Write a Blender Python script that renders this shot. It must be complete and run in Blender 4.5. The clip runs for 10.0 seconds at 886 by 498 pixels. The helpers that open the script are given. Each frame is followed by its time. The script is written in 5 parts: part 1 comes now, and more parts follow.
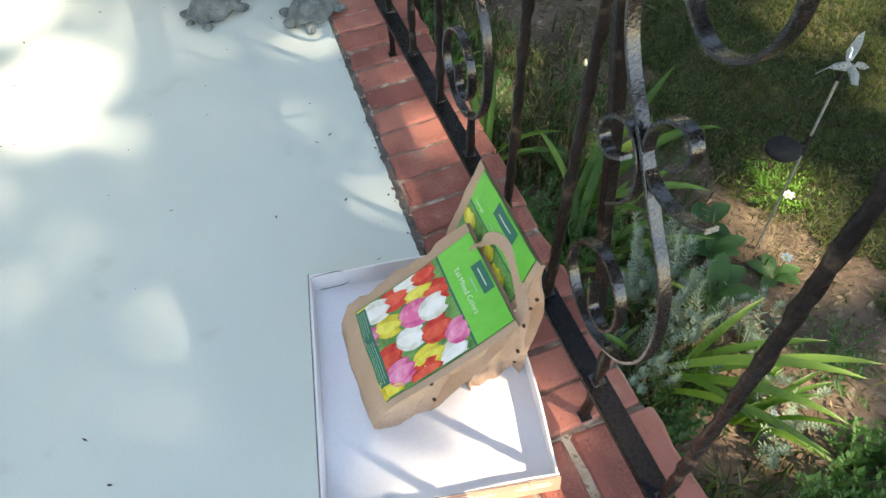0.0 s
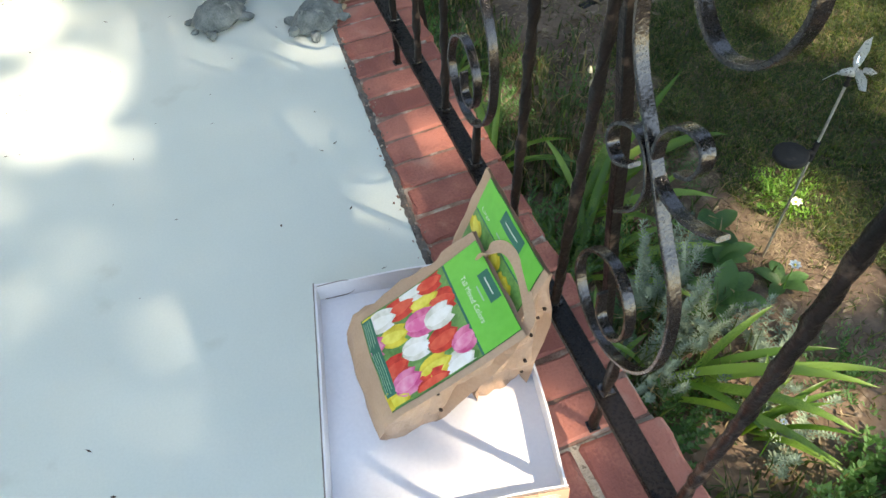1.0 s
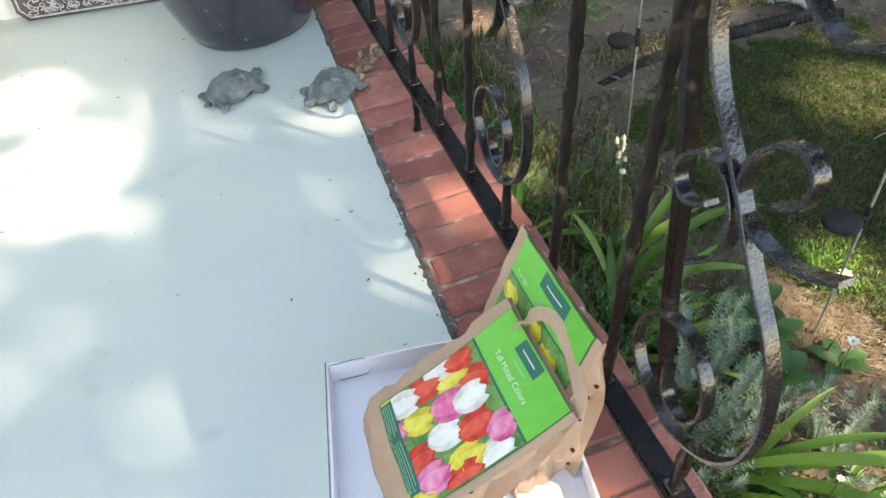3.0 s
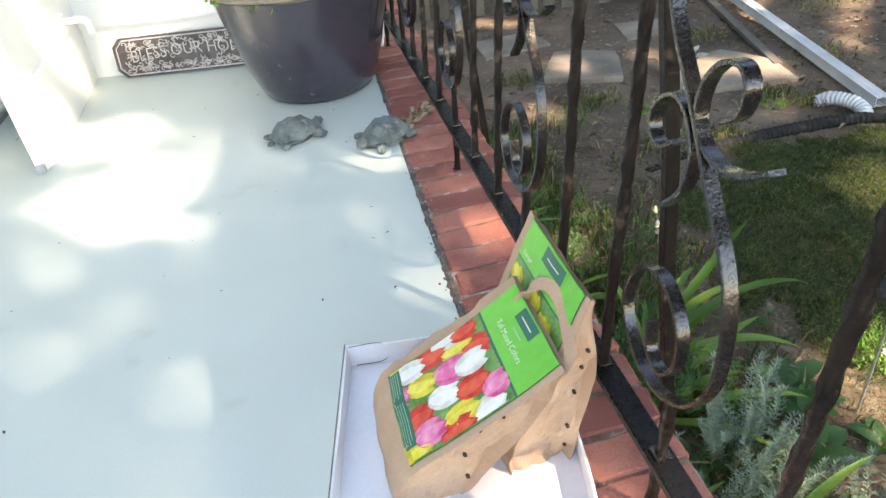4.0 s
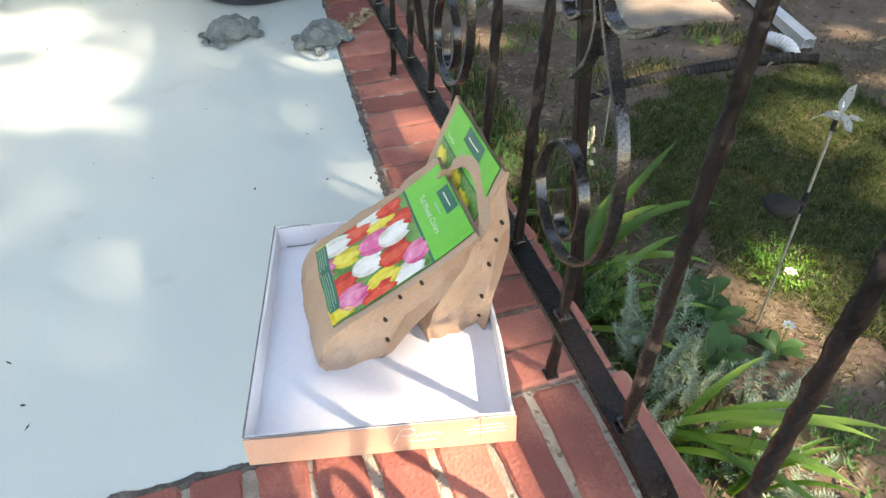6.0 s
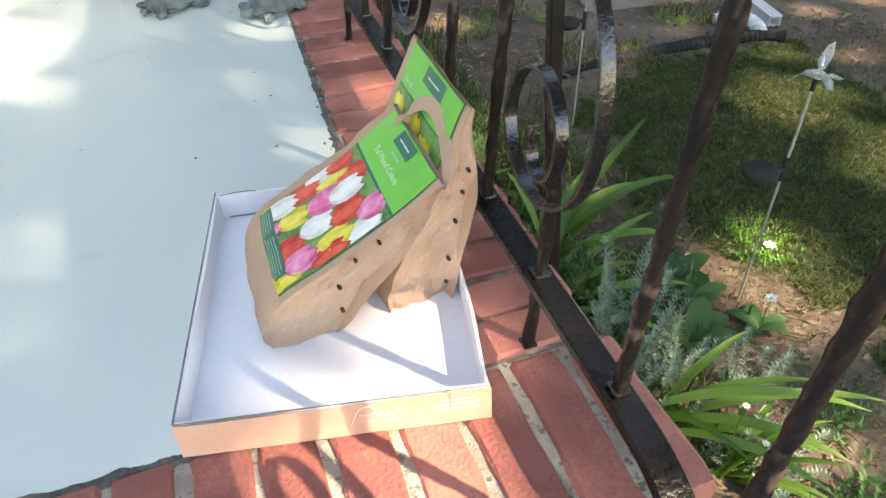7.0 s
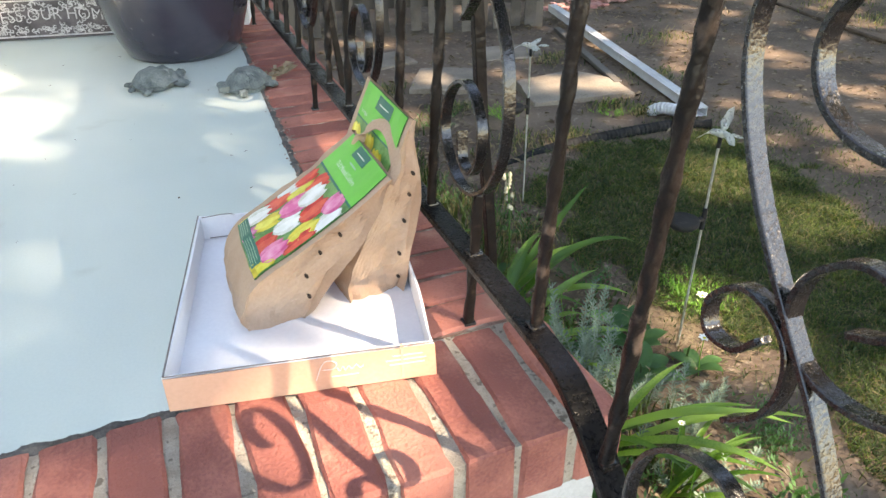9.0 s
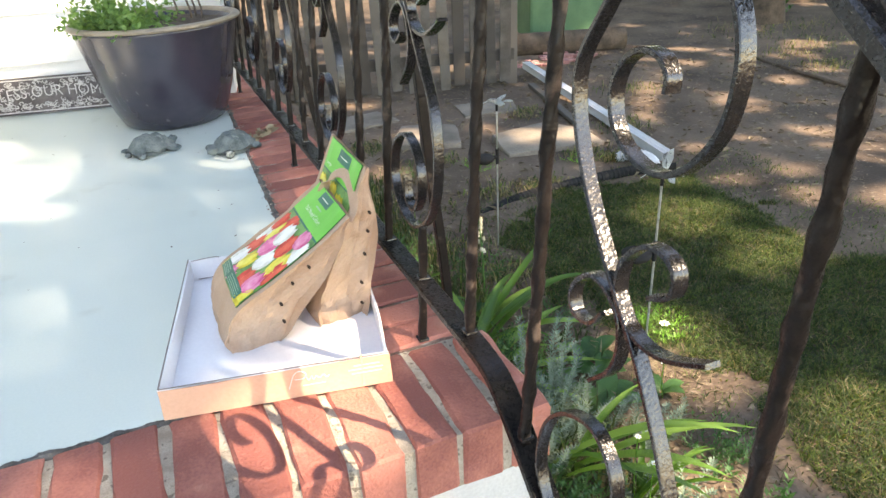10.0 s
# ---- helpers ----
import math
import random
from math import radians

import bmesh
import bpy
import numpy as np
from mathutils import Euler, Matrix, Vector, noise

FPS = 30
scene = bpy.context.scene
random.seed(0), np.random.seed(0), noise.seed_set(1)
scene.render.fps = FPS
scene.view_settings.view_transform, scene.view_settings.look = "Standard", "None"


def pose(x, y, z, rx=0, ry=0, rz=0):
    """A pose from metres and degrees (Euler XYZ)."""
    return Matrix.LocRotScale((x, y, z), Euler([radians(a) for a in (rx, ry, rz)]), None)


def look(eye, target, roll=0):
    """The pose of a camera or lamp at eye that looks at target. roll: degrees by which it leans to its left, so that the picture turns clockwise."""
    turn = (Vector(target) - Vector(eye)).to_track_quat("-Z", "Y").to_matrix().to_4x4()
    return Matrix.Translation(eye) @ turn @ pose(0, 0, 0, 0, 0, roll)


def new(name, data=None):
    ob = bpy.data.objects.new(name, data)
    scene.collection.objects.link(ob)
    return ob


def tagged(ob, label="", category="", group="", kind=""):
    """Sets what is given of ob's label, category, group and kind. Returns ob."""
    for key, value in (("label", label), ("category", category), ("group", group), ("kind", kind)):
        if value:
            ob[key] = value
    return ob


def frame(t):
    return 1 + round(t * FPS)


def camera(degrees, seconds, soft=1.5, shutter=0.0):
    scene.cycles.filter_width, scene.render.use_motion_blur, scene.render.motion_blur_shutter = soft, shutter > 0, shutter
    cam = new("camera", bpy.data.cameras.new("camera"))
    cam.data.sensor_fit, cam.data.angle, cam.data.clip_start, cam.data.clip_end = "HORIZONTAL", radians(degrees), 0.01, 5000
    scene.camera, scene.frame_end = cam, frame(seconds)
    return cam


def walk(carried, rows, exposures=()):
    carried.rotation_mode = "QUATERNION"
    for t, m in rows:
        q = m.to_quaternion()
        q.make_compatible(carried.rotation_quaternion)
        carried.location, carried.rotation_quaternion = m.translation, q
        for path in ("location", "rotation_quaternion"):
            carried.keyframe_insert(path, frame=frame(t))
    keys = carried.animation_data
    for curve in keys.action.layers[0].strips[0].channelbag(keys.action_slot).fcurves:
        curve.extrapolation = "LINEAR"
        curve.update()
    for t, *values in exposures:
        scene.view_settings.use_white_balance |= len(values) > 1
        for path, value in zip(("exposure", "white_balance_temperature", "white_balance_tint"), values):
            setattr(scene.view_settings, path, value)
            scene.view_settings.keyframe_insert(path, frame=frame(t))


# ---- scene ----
cam = camera(65.0, 10.0)
PATH = [
    (0, (-0.17, -0.293, 0.902), (0.152, 0.872, -0.692), -6.1),
    (0.5, (-0.169, -0.294, 0.904), (0.172, 0.858, -0.695), -5.4),
    (1, (-0.17, -0.287, 0.897), (0.146, 0.898, -0.682), -6.7),
    (1.5, (-0.177, -0.271, 0.867), (0.136, 0.932, -0.7), -10.3),
    (2, (-0.184, -0.248, 0.832), (0.168, 0.947, -0.732), -12.4),
    (2.5, (-0.178, -0.243, 0.822), (0.194, 0.997, -0.703), -10.0),
    (3, (-0.172, -0.229, 0.793), (0.176, 1.149, -0.615), -8.0),
    (3.2, (-0.175, -0.25, 0.764), (0.159, 1.192, -0.581), -7.7),
    (4.3, (-0.173, -0.429, 0.709), (0.05, 1.208, -0.419), -7.7),
    (4.5, (-0.185, -0.444, 0.706), (0.001, 1.169, -0.461), -8.1),
    (5, (-0.194, -0.48, 0.71), (0.113, 1.028, -0.568), -2.3),
    (5.5, (-0.176, -0.497, 0.706), (0.185, 0.975, -0.599), -1.1),
    (5.7, (-0.175, -0.489, 0.701), (0.199, 0.982, -0.601), -1.4),
    (6.8, (-0.163, -0.447, 0.591), (0.288, 1.012, -0.7), -2.2),
    (7, (-0.155, -0.436, 0.576), (0.319, 1.013, -0.719), -1.6),
    (7.5, (-0.14, -0.414, 0.546), (0.358, 1.018, -0.759), -2.3),
    (8, (-0.139, -0.422, 0.526), (0.385, 1.026, -0.75), -0.9),
    (8.5, (-0.175, -0.514, 0.534), (0.408, 1.012, -0.62), -0.1),
    (9, (-0.202, -0.629, 0.55), (0.427, 0.956, -0.495), -0.9),
    (9.5, (-0.21, -0.742, 0.582), (0.425, 0.886, -0.39), -1.4),
    (10, (-0.201, -0.79, 0.589), (0.472, 0.86, -0.319), -3.0),
]
walk(cam, [(t, look(eye, target, roll)) for t, eye, target, roll in PATH], [(0.0, 2.26, 9150, 13), (3.2, 2.54, 9200, 14), (4.5, 2.62, 9300, 16), (5.5, 2.43, 9250, 16), (7.5, 2.44, 9050, 16), (8.5, 2.45, 9000, 15), (10.0, 2.65, 9150, 16)])

# ---- light ----
SUN = Vector((0.66, -0.73, 1.0)).normalized()
world = bpy.data.worlds.new("sky")
scene.world = world
world.use_nodes = True
sky = world.node_tree.nodes.new("ShaderNodeTexSky")
sky.sky_type = "NISHITA"
sky.sun_disc = False
sky.dust_density, sky.ozone_density = 0.1, 1.3
sky.sun_elevation = math.asin(SUN.z)
sky.sun_rotation = math.atan2(SUN.x, SUN.y)
world.node_tree.nodes["Background"].inputs[1].default_value = 0.15
world.node_tree.links.new(sky.outputs[0], world.node_tree.nodes["Background"].inputs[0])
sun = new("sun", bpy.data.lights.new("sun", "SUN"))
sun.data.energy, sun.data.angle, sun.data.color = 2.75, radians(0.53), (1.0, 0.96, 0.90)
sun.matrix_world = look(SUN * 20, (0, 0, 0))

GROUND = -0.70
rng = random.Random(7)


# ---- materials ----
def material(name, dark, light, scale=8.0, rough=0.6, metal=0.0, grain=120.0, bump=0.2, spots=None, spot_at=0.62, spot_scale=30.0, per=0.0, spec=0.5, clear=0.0, soft=0.08, fleck=0.0, crumple=0.0):
    """A surface of two tones, mottled at two scales, with fine relief and sharp-edged spots of a third tone; per: how far pieces differ."""
    m = bpy.data.materials.new(name)
    m.use_nodes = True
    t, n = m.node_tree, m.node_tree.nodes
    p = n["Principled BSDF"]
    co = n.new("ShaderNodeTexCoord")
    info = n.new("ShaderNodeObjectInfo")
    at = n.new("ShaderNodeVectorMath")
    at.operation = "MULTIPLY_ADD"
    at.inputs[1].default_value = (7.0, 5.0, 3.0)
    t.links.new(info.outputs["Random"], at.inputs[0])
    t.links.new(co.outputs["Object"], at.inputs[2])

    def tex(sc, detail=4.0):
        k = n.new("ShaderNodeTexNoise")
        k.inputs["Scale"].default_value, k.inputs["Detail"].default_value = sc, detail
        t.links.new(at.outputs[0], k.inputs["Vector"])
        return k.outputs["Fac"]

    def maths(op, a, b):
        k = n.new("ShaderNodeMath")
        k.operation = op
        for i, v in enumerate((a, b)):
            if isinstance(v, (int, float)):
                k.inputs[i].default_value = v
            else:
                t.links.new(v, k.inputs[i])
        return k.outputs[0]

    big, small = tex(scale), tex(grain, 2.0)
    f = maths("ADD", maths("MULTIPLY", big, 0.7), maths("MULTIPLY", small, 0.3))
    f = maths("ADD", f, maths("MULTIPLY", maths("SUBTRACT", info.outputs["Random"], 0.5), per))
    ramp = n.new("ShaderNodeValToRGB")
    ramp.color_ramp.elements[0].position, ramp.color_ramp.elements[1].position = 0.36, 0.64
    ramp.color_ramp.elements[0].color, ramp.color_ramp.elements[1].color = (*dark, 1), (*light, 1)
    t.links.new(f, ramp.inputs[0])
    colour = ramp.outputs[0]
    if spots:
        edge = n.new("ShaderNodeMapRange")
        edge.inputs[1].default_value, edge.inputs[2].default_value = spot_at, spot_at + soft
        t.links.new(tex(spot_scale, 6.0), edge.inputs[0])
        mix = n.new("ShaderNodeMix")
        mix.data_type = "RGBA"
        mix.inputs[7].default_value = (*spots, 1)
        t.links.new(edge.outputs[0], mix.inputs[0])
        t.links.new(colour, mix.inputs[6])
        colour = mix.outputs[2]
    t.links.new(colour, p.inputs["Base Color"])
    r = maths("ADD", maths("MULTIPLY", small, 0.25), rough - 0.125)
    if fleck:
        worn = n.new("ShaderNodeMapRange")
        worn.inputs[1].default_value, worn.inputs[2].default_value, worn.inputs[4].default_value = 0.54, 0.60, fleck
        t.links.new(tex(620.0, 2.0), worn.inputs[0])
        r = maths("ADD", r, worn.outputs[0])
    t.links.new(r, p.inputs["Roughness"])
    p.inputs["Metallic"].default_value = metal
    p.inputs["Specular IOR Level"].default_value = spec
    p.inputs["Coat Weight"].default_value = clear
    if bump:
        b = n.new("ShaderNodeBump")
        b.inputs["Strength"].default_value, b.inputs["Distance"].default_value = bump, 0.003
        relief = maths("ADD", maths("MULTIPLY", big, 0.5), small)
        if crumple:
            fold = n.new("ShaderNodeTexVoronoi")
            fold.inputs["Scale"].default_value = crumple
            t.links.new(at.outputs[0], fold.inputs["Vector"])
            relief = maths("ADD", relief, maths("MULTIPLY", fold.outputs["Distance"], 3.0))
        t.links.new(relief, b.inputs["Height"])
        t.links.new(b.outputs[0], p.inputs["Normal"])
    return m


def plain(name, colour, rough=0.5, metal=0.0):
    k = tuple(c * 0.88 for c in colour)
    return material(name, k, colour, 25, rough, metal, 300, 0.05)


FLOOR = material("porch_paint", (0.50, 0.570, 0.535), (0.575, 0.635, 0.590), 2.2, 0.42, 0, 260, 0.06, (0.42, 0.46, 0.41), 0.64, 7, soft=0.16)
BRICK = material("brick", (0.250, 0.080, 0.063), (0.45, 0.165, 0.122), 15, 0.82, 0, 240, 0.7, (0.46, 0.25, 0.19), 0.61, 15, per=0.32, soft=0.2)
MORTAR = material("mortar", (0.28, 0.24, 0.19), (0.46, 0.41, 0.335), 45, 0.9, 0, 400, 1.0, (0.17, 0.14, 0.11), 0.57, 90)
MORTAR_OLD = material("stained_mortar", (0.17, 0.095, 0.072), (0.34, 0.235, 0.185), 30, 0.95, 0, 300, 1.0, (0.46, 0.40, 0.33), 0.56, 30)
CRACK = material("joint_dirt", (0.05, 0.045, 0.04), (0.16, 0.145, 0.13), 25, 0.95, 0, 300, 0.6, (0.34, 0.35, 0.33), 0.60, 30, soft=0.2)
CONCRETE = material("step_concrete", (0.46, 0.46, 0.45), (0.62, 0.62, 0.60), 9, 0.85, 0, 200, 0.4, (0.36, 0.35, 0.33), 0.62, 14, soft=0.2)
IRON = material("black_paint", (0.006, 0.006, 0.0065), (0.014, 0.012, 0.012), 20, 0.20, 0, 260, 0.22, (0.020, 0.014, 0.012), 0.66, 60, spec=0.6, clear=0.2, fleck=0.10)
IRON_BAR = material("worn_black_paint", (0.004, 0.0035, 0.0035), (0.015, 0.010, 0.0085), 22, 0.34, 0, 120, 0.45, (0.085, 0.060, 0.047), 0.60, 30, spec=0.30, fleck=0.3)
IRON_RAIL = material("dusty_black_paint", (0.004, 0.004, 0.004), (0.010, 0.008, 0.008), 14, 0.28, 0, 200, 0.25, (0.018, 0.015, 0.014), 0.64, 22, spec=0.20, fleck=0.25)
SIDING = material("white_siding", (0.74, 0.75, 0.74), (0.82, 0.83, 0.82), 3, 0.5, 0, 200, 0.05)
GREYTRIM = material("grey_sweep", (0.27, 0.285, 0.30), (0.40, 0.42, 0.44), 10, 0.7)
CARDBOARD = material("white_card", (0.76, 0.76, 0.79), (0.85, 0.85, 0.87), 4, 0.55, 0, 200, 0.04)
CARDCUT = material("card_edge", (0.12, 0.10, 0.09), (0.25, 0.22, 0.20), 30, 0.9)
PRINT = material("copper_print", (0.60, 0.335, 0.225), (0.70, 0.42, 0.30), 6, 0.5, 0, 200, 0.05)
PRINTWHITE = plain("print_white", (0.80, 0.74, 0.70))
KRAFT = material("kraft_paper", (0.455, 0.300, 0.200), (0.555, 0.382, 0.270), 9, 0.8, 0, 260, 0.22, (0.38, 0.24, 0.155), 0.68, 16, soft=0.2, crumple=26)
KRAFTDARK = material("punched_hole", (0.02, 0.015, 0.01), (0.05, 0.03, 0.02), 30, 0.9)
GREEN = material("label_green", (0.085, 0.50, 0.055), (0.13, 0.60, 0.085), 5, 0.4, 0, 80, 0.03)
LEAFPHOTO = material("label_photo_green", (0.045, 0.17, 0.035), (0.17, 0.40, 0.11), 45, 0.4, 0, 200, 0.03)
TEAL = plain("label_teal", (0.006, 0.155, 0.105), 0.4)
INKDARK = plain("label_dark_green", (0.02, 0.16, 0.035), 0.4)
INKWHITE = plain("label_white", (0.72, 0.80, 0.70), 0.4)
INKPALE = plain("label_pale", (0.30, 0.55, 0.36), 0.4)
TULIP = {
    "r": material("tulip_red", (0.50, 0.012, 0.012), (0.80, 0.06, 0.035), 60, 0.4, 0, 60, 0),
    "y": material("tulip_yellow", (0.55, 0.42, 0.02), (0.84, 0.70, 0.08), 60, 0.4, 0, 60, 0),
    "w": material("tulip_white", (0.60, 0.60, 0.50), (0.86, 0.85, 0.80), 60, 0.4, 0, 60, 0),
    "p": material("tulip_pink", (0.66, 0.06, 0.22), (0.86, 0.26, 0.42), 60, 0.4, 0, 60, 0),
}
PETAL = {
    "r": material("petal_print_red", (0.74, 0.05, 0.03), (0.86, 0.13, 0.07), 60, 0.4, 0, 60, 0),
    "y": material("petal_print_yellow", (0.70, 0.60, 0.05), (0.88, 0.80, 0.16), 60, 0.4, 0, 60, 0),
    "w": material("petal_print_white", (0.78, 0.78, 0.72), (0.90, 0.90, 0.86), 60, 0.4, 0, 60, 0),
    "p": material("petal_print_pink", (0.80, 0.14, 0.34), (0.90, 0.40, 0.56), 60, 0.4, 0, 60, 0),
}
GLAZE = material("blue_black_glaze", (0.022, 0.021, 0.036), (0.040, 0.037, 0.054), 3, 0.22, 0, 40, 0.0, spec=0.6, clear=0.3)
RIM = material("pot_rim", (0.20, 0.16, 0.12), (0.34, 0.27, 0.20), 20, 0.4, 0, 100, 0.2)
STONE = material("grey_turtle", (0.075, 0.098, 0.098), (0.19, 0.22, 0.215), 38, 0.85, 0, 260, 1.0, (0.27, 0.30, 0.28), 0.62, 40)
SIGNDARK = material("sign_iron", (0.055, 0.048, 0.050), (0.13, 0.115, 0.116), 30, 0.5, 0.3, 200, 0.4)
SIGNWHITE = material("sign_silver", (0.40, 0.38, 0.37), (0.64, 0.62, 0.61), 40, 0.45, 0.1, 200, 0.2)
SOIL = material("garden_ground", (0.066, 0.044, 0.031), (0.185, 0.130, 0.092), 2.6, 0.95, 0, 70, 1.0, (0.29, 0.225, 0.165), 0.60, 26, soft=0.12)
GRASSES = [material("grass_" + k, d, l, 6, 0.6, 0, 60, 0, per=0.5) for k, d, l in (("deep", (0.017, 0.037, 0.009), (0.035, 0.066, 0.017)), ("fresh", (0.060, 0.105, 0.020), (0.115, 0.170, 0.040)), ("straw", (0.14, 0.115, 0.06), (0.25, 0.215, 0.12)))]
IRISLEAF = material("iris_leaf", (0.06, 0.155, 0.022), (0.17, 0.31, 0.065), 12, 0.38, 0, 220, 0.15, per=0.5)
BROADLEAF = material("broad_leaf", (0.035, 0.11, 0.035), (0.08, 0.20, 0.06), 16, 0.5, 0, 120, 0.2, per=0.5)
SILVERLEAF = material("lavender_leaf", (0.085, 0.14, 0.095), (0.20, 0.27, 0.195), 14, 0.7, 0, 120, 0)
MINTLEAF = material("fresh_leaf", (0.07, 0.22, 0.03), (0.22, 0.45, 0.07), 14, 0.5, 0, 120, 0)
FRESHLEAF = material("weed_leaf", (0.045, 0.135, 0.040), (0.12, 0.26, 0.085), 14, 0.5, 0, 120, 0)
DRYLEAF = material("dry_leaf", (0.14, 0.10, 0.06), (0.32, 0.25, 0.16), 20, 0.8, 0, 120, 0.1, per=0.5)
PETALWHITE = plain("petal_white", (0.80, 0.80, 0.70))
CREAM = material("cream_bell", (0.30, 0.28, 0.17), (0.52, 0.49, 0.36), 90, 0.6, 0, 300, 0.1)
PETALPINK = plain("petal_pink", (0.72, 0.26, 0.30))
ALUMINIUM = material("white_aluminium", (0.50, 0.51, 0.52), (0.66, 0.67, 0.68), 6, 0.5, 0, 120, 0.1, (0.33, 0.31, 0.28), 0.62, 10, soft=0.2)
BLACKPIPE = material("black_plastic", (0.008, 0.008, 0.008), (0.024, 0.023, 0.022), 14, 0.85, 0, 100, 0.5, (0.05, 0.042, 0.034), 0.60, 22, spec=0.3)
STEEL = material("stake_steel", (0.42, 0.42, 0.38), (0.62, 0.62, 0.56), 60, 0.4, 0.7)
CLEARPLASTIC = material("frosted_acrylic", (0.55, 0.60, 0.58), (0.66, 0.70, 0.68), 30, 0.30, 0, 200, 0.0)
CLEARPLASTIC.node_tree.nodes["Principled BSDF"].inputs["Transmission Weight"].default_value = 0.8
WOOD = material("weathered_fence", (0.060, 0.051, 0.043), (0.135, 0.118, 0.10), 9, 0.9, 0, 160, 0.6, per=0.7)
BARK = material("bark", (0.055, 0.038, 0.027), (0.14, 0.10, 0.07), 12, 0.95, 0, 60, 1.0)
SLAB = material("flagstone", (0.15, 0.122, 0.095), (0.32, 0.265, 0.21), 4.5, 0.9, 0, 120, 0.5)
BINGREEN = material("green_bin", (0.05, 0.13, 0.06), (0.09, 0.20, 0.09), 5, 0.6)
CROWNLEAF = material("crown_leaf", (0.04, 0.09, 0.025), (0.08, 0.16, 0.04), 5, 0.6, 0, 60, 0)
POTLEAF = material("soft_leaf", (0.075, 0.17, 0.050), (0.20, 0.34, 0.12), 14, 0.55, 0, 120, 0)
POTSOIL = material("potting_soil", (0.04, 0.028, 0.02), (0.10, 0.07, 0.05), 40, 0.95, 0, 200, 1.0)
PINKCLOTH = material("faded_red_cloth", (0.30, 0.12, 0.11), (0.48, 0.25, 0.22), 14, 0.9)


def let_through(m, share=0.42):
    """Thin leaves: part of the light passes to the other side, yellower."""
    t, n = m.node_tree, m.node_tree.nodes
    p, out = n["Principled BSDF"], n["Material Output"]
    tint = n.new("ShaderNodeMix")
    tint.data_type, tint.blend_type = "RGBA", "MULTIPLY"
    tint.inputs[0].default_value, tint.inputs[7].default_value = 1.0, (1.7, 1.6, 0.9, 1)
    t.links.new(p.inputs["Base Color"].links[0].from_socket, tint.inputs[6])
    back, mix = n.new("ShaderNodeBsdfTranslucent"), n.new("ShaderNodeMixShader")
    t.links.new(tint.outputs[2], back.inputs["Color"])
    mix.inputs[0].default_value = share
    t.links.new(p.outputs[0], mix.inputs[1])
    t.links.new(back.outputs[0], mix.inputs[2])
    t.links.new(mix.outputs[0], out.inputs["Surface"])


for leaf in GRASSES + [IRISLEAF, BROADLEAF, MINTLEAF, FRESHLEAF, POTLEAF]:
    let_through(leaf)


# ---- mesh helpers ----
def mesh_of(name, bm, mat, smooth=False):
    me = bpy.data.meshes.new(name)
    bmesh.ops.recalc_face_normals(bm, faces=bm.faces)
    bm.to_mesh(me)
    bm.free()
    for m in mat if isinstance(mat, (list, tuple)) else (mat,):
        me.materials.append(m)
    if smooth:
        me.polygons.foreach_set("use_smooth", [True] * len(me.polygons))
    return me


def raw_mesh(name, verts, faces, mats, index=None, smooth=False):
    me = bpy.data.meshes.new(name)
    me.from_pydata(verts, [], faces)
    for m in mats if isinstance(mats, (list, tuple)) else (mats,):
        me.materials.append(m)
    if index is not None:
        me.polygons.foreach_set("material_index", index)
    if smooth:
        me.polygons.foreach_set("use_smooth", [True] * len(me.polygons))
    return me


def root(name, at, label, category, group="", kind=""):
    ob = new(name)
    ob.empty_display_size = 0.05
    ob.matrix_basis = at if isinstance(at, Matrix) else Matrix.Translation(at)
    return tagged(ob, label, category, group, kind)


def under(ob, parent):
    """Hang ob below parent; its mesh is given in the coordinates of the top thing's surroundings."""
    m = parent.matrix_basis.copy()
    up = parent.parent
    while up:
        m = up.matrix_basis @ m if up.parent is None else m
        up = up.parent
    ob.parent = parent
    ob.matrix_parent_inverse = m.inverted() if parent.parent is None else Matrix()
    return ob


def part(name, bm, mat, parent, label="", smooth=False, local=False):
    me = bm if isinstance(bm, bpy.types.Mesh) else mesh_of(name, bm, mat, smooth)
    ob = new(name, me)
    if local:
        ob.parent = parent
    else:
        under(ob, parent)
    return tagged(ob, label)


def thing(name, bm, mat, label, category, group="", kind="", smooth=False, at=None):
    me = bm if isinstance(bm, bpy.types.Mesh) else mesh_of(name, bm, mat, smooth)
    ob = new(name, me)
    if at is not None:
        ob.matrix_basis = at
    return tagged(ob, label, category, group, kind)


def box(bm, centre, size, turn=None, bevel=0.0):
    m = Matrix.Translation(centre) @ (turn.to_4x4() if turn else Matrix()) @ Matrix.Diagonal((*size, 1))
    made = bmesh.ops.create_cube(bm, size=1, matrix=m)["verts"]
    if bevel:
        edges = list({e for v in made for e in v.link_edges})
        bmesh.ops.bevel(bm, geom=edges, offset=bevel, segments=2, affect="EDGES", profile=0.6)
    return made


def smooth_line(pts, per=6):
    """A Catmull-Rom curve through the points."""
    p = [Vector(q) for q in pts]
    p = [2 * p[0] - p[1]] + p + [2 * p[-1] - p[-2]]
    out = []
    for i in range(1, len(p) - 2):
        a, b, c, d = p[i - 1 : i + 3]
        for k in range(per):
            t = k / per
            out.append(0.5 * (2 * b + (c - a) * t + (2 * a - 5 * b + 4 * c - d) * t * t + (3 * b - 3 * c + d - a) * t**3))
    return out + [p[-2]]


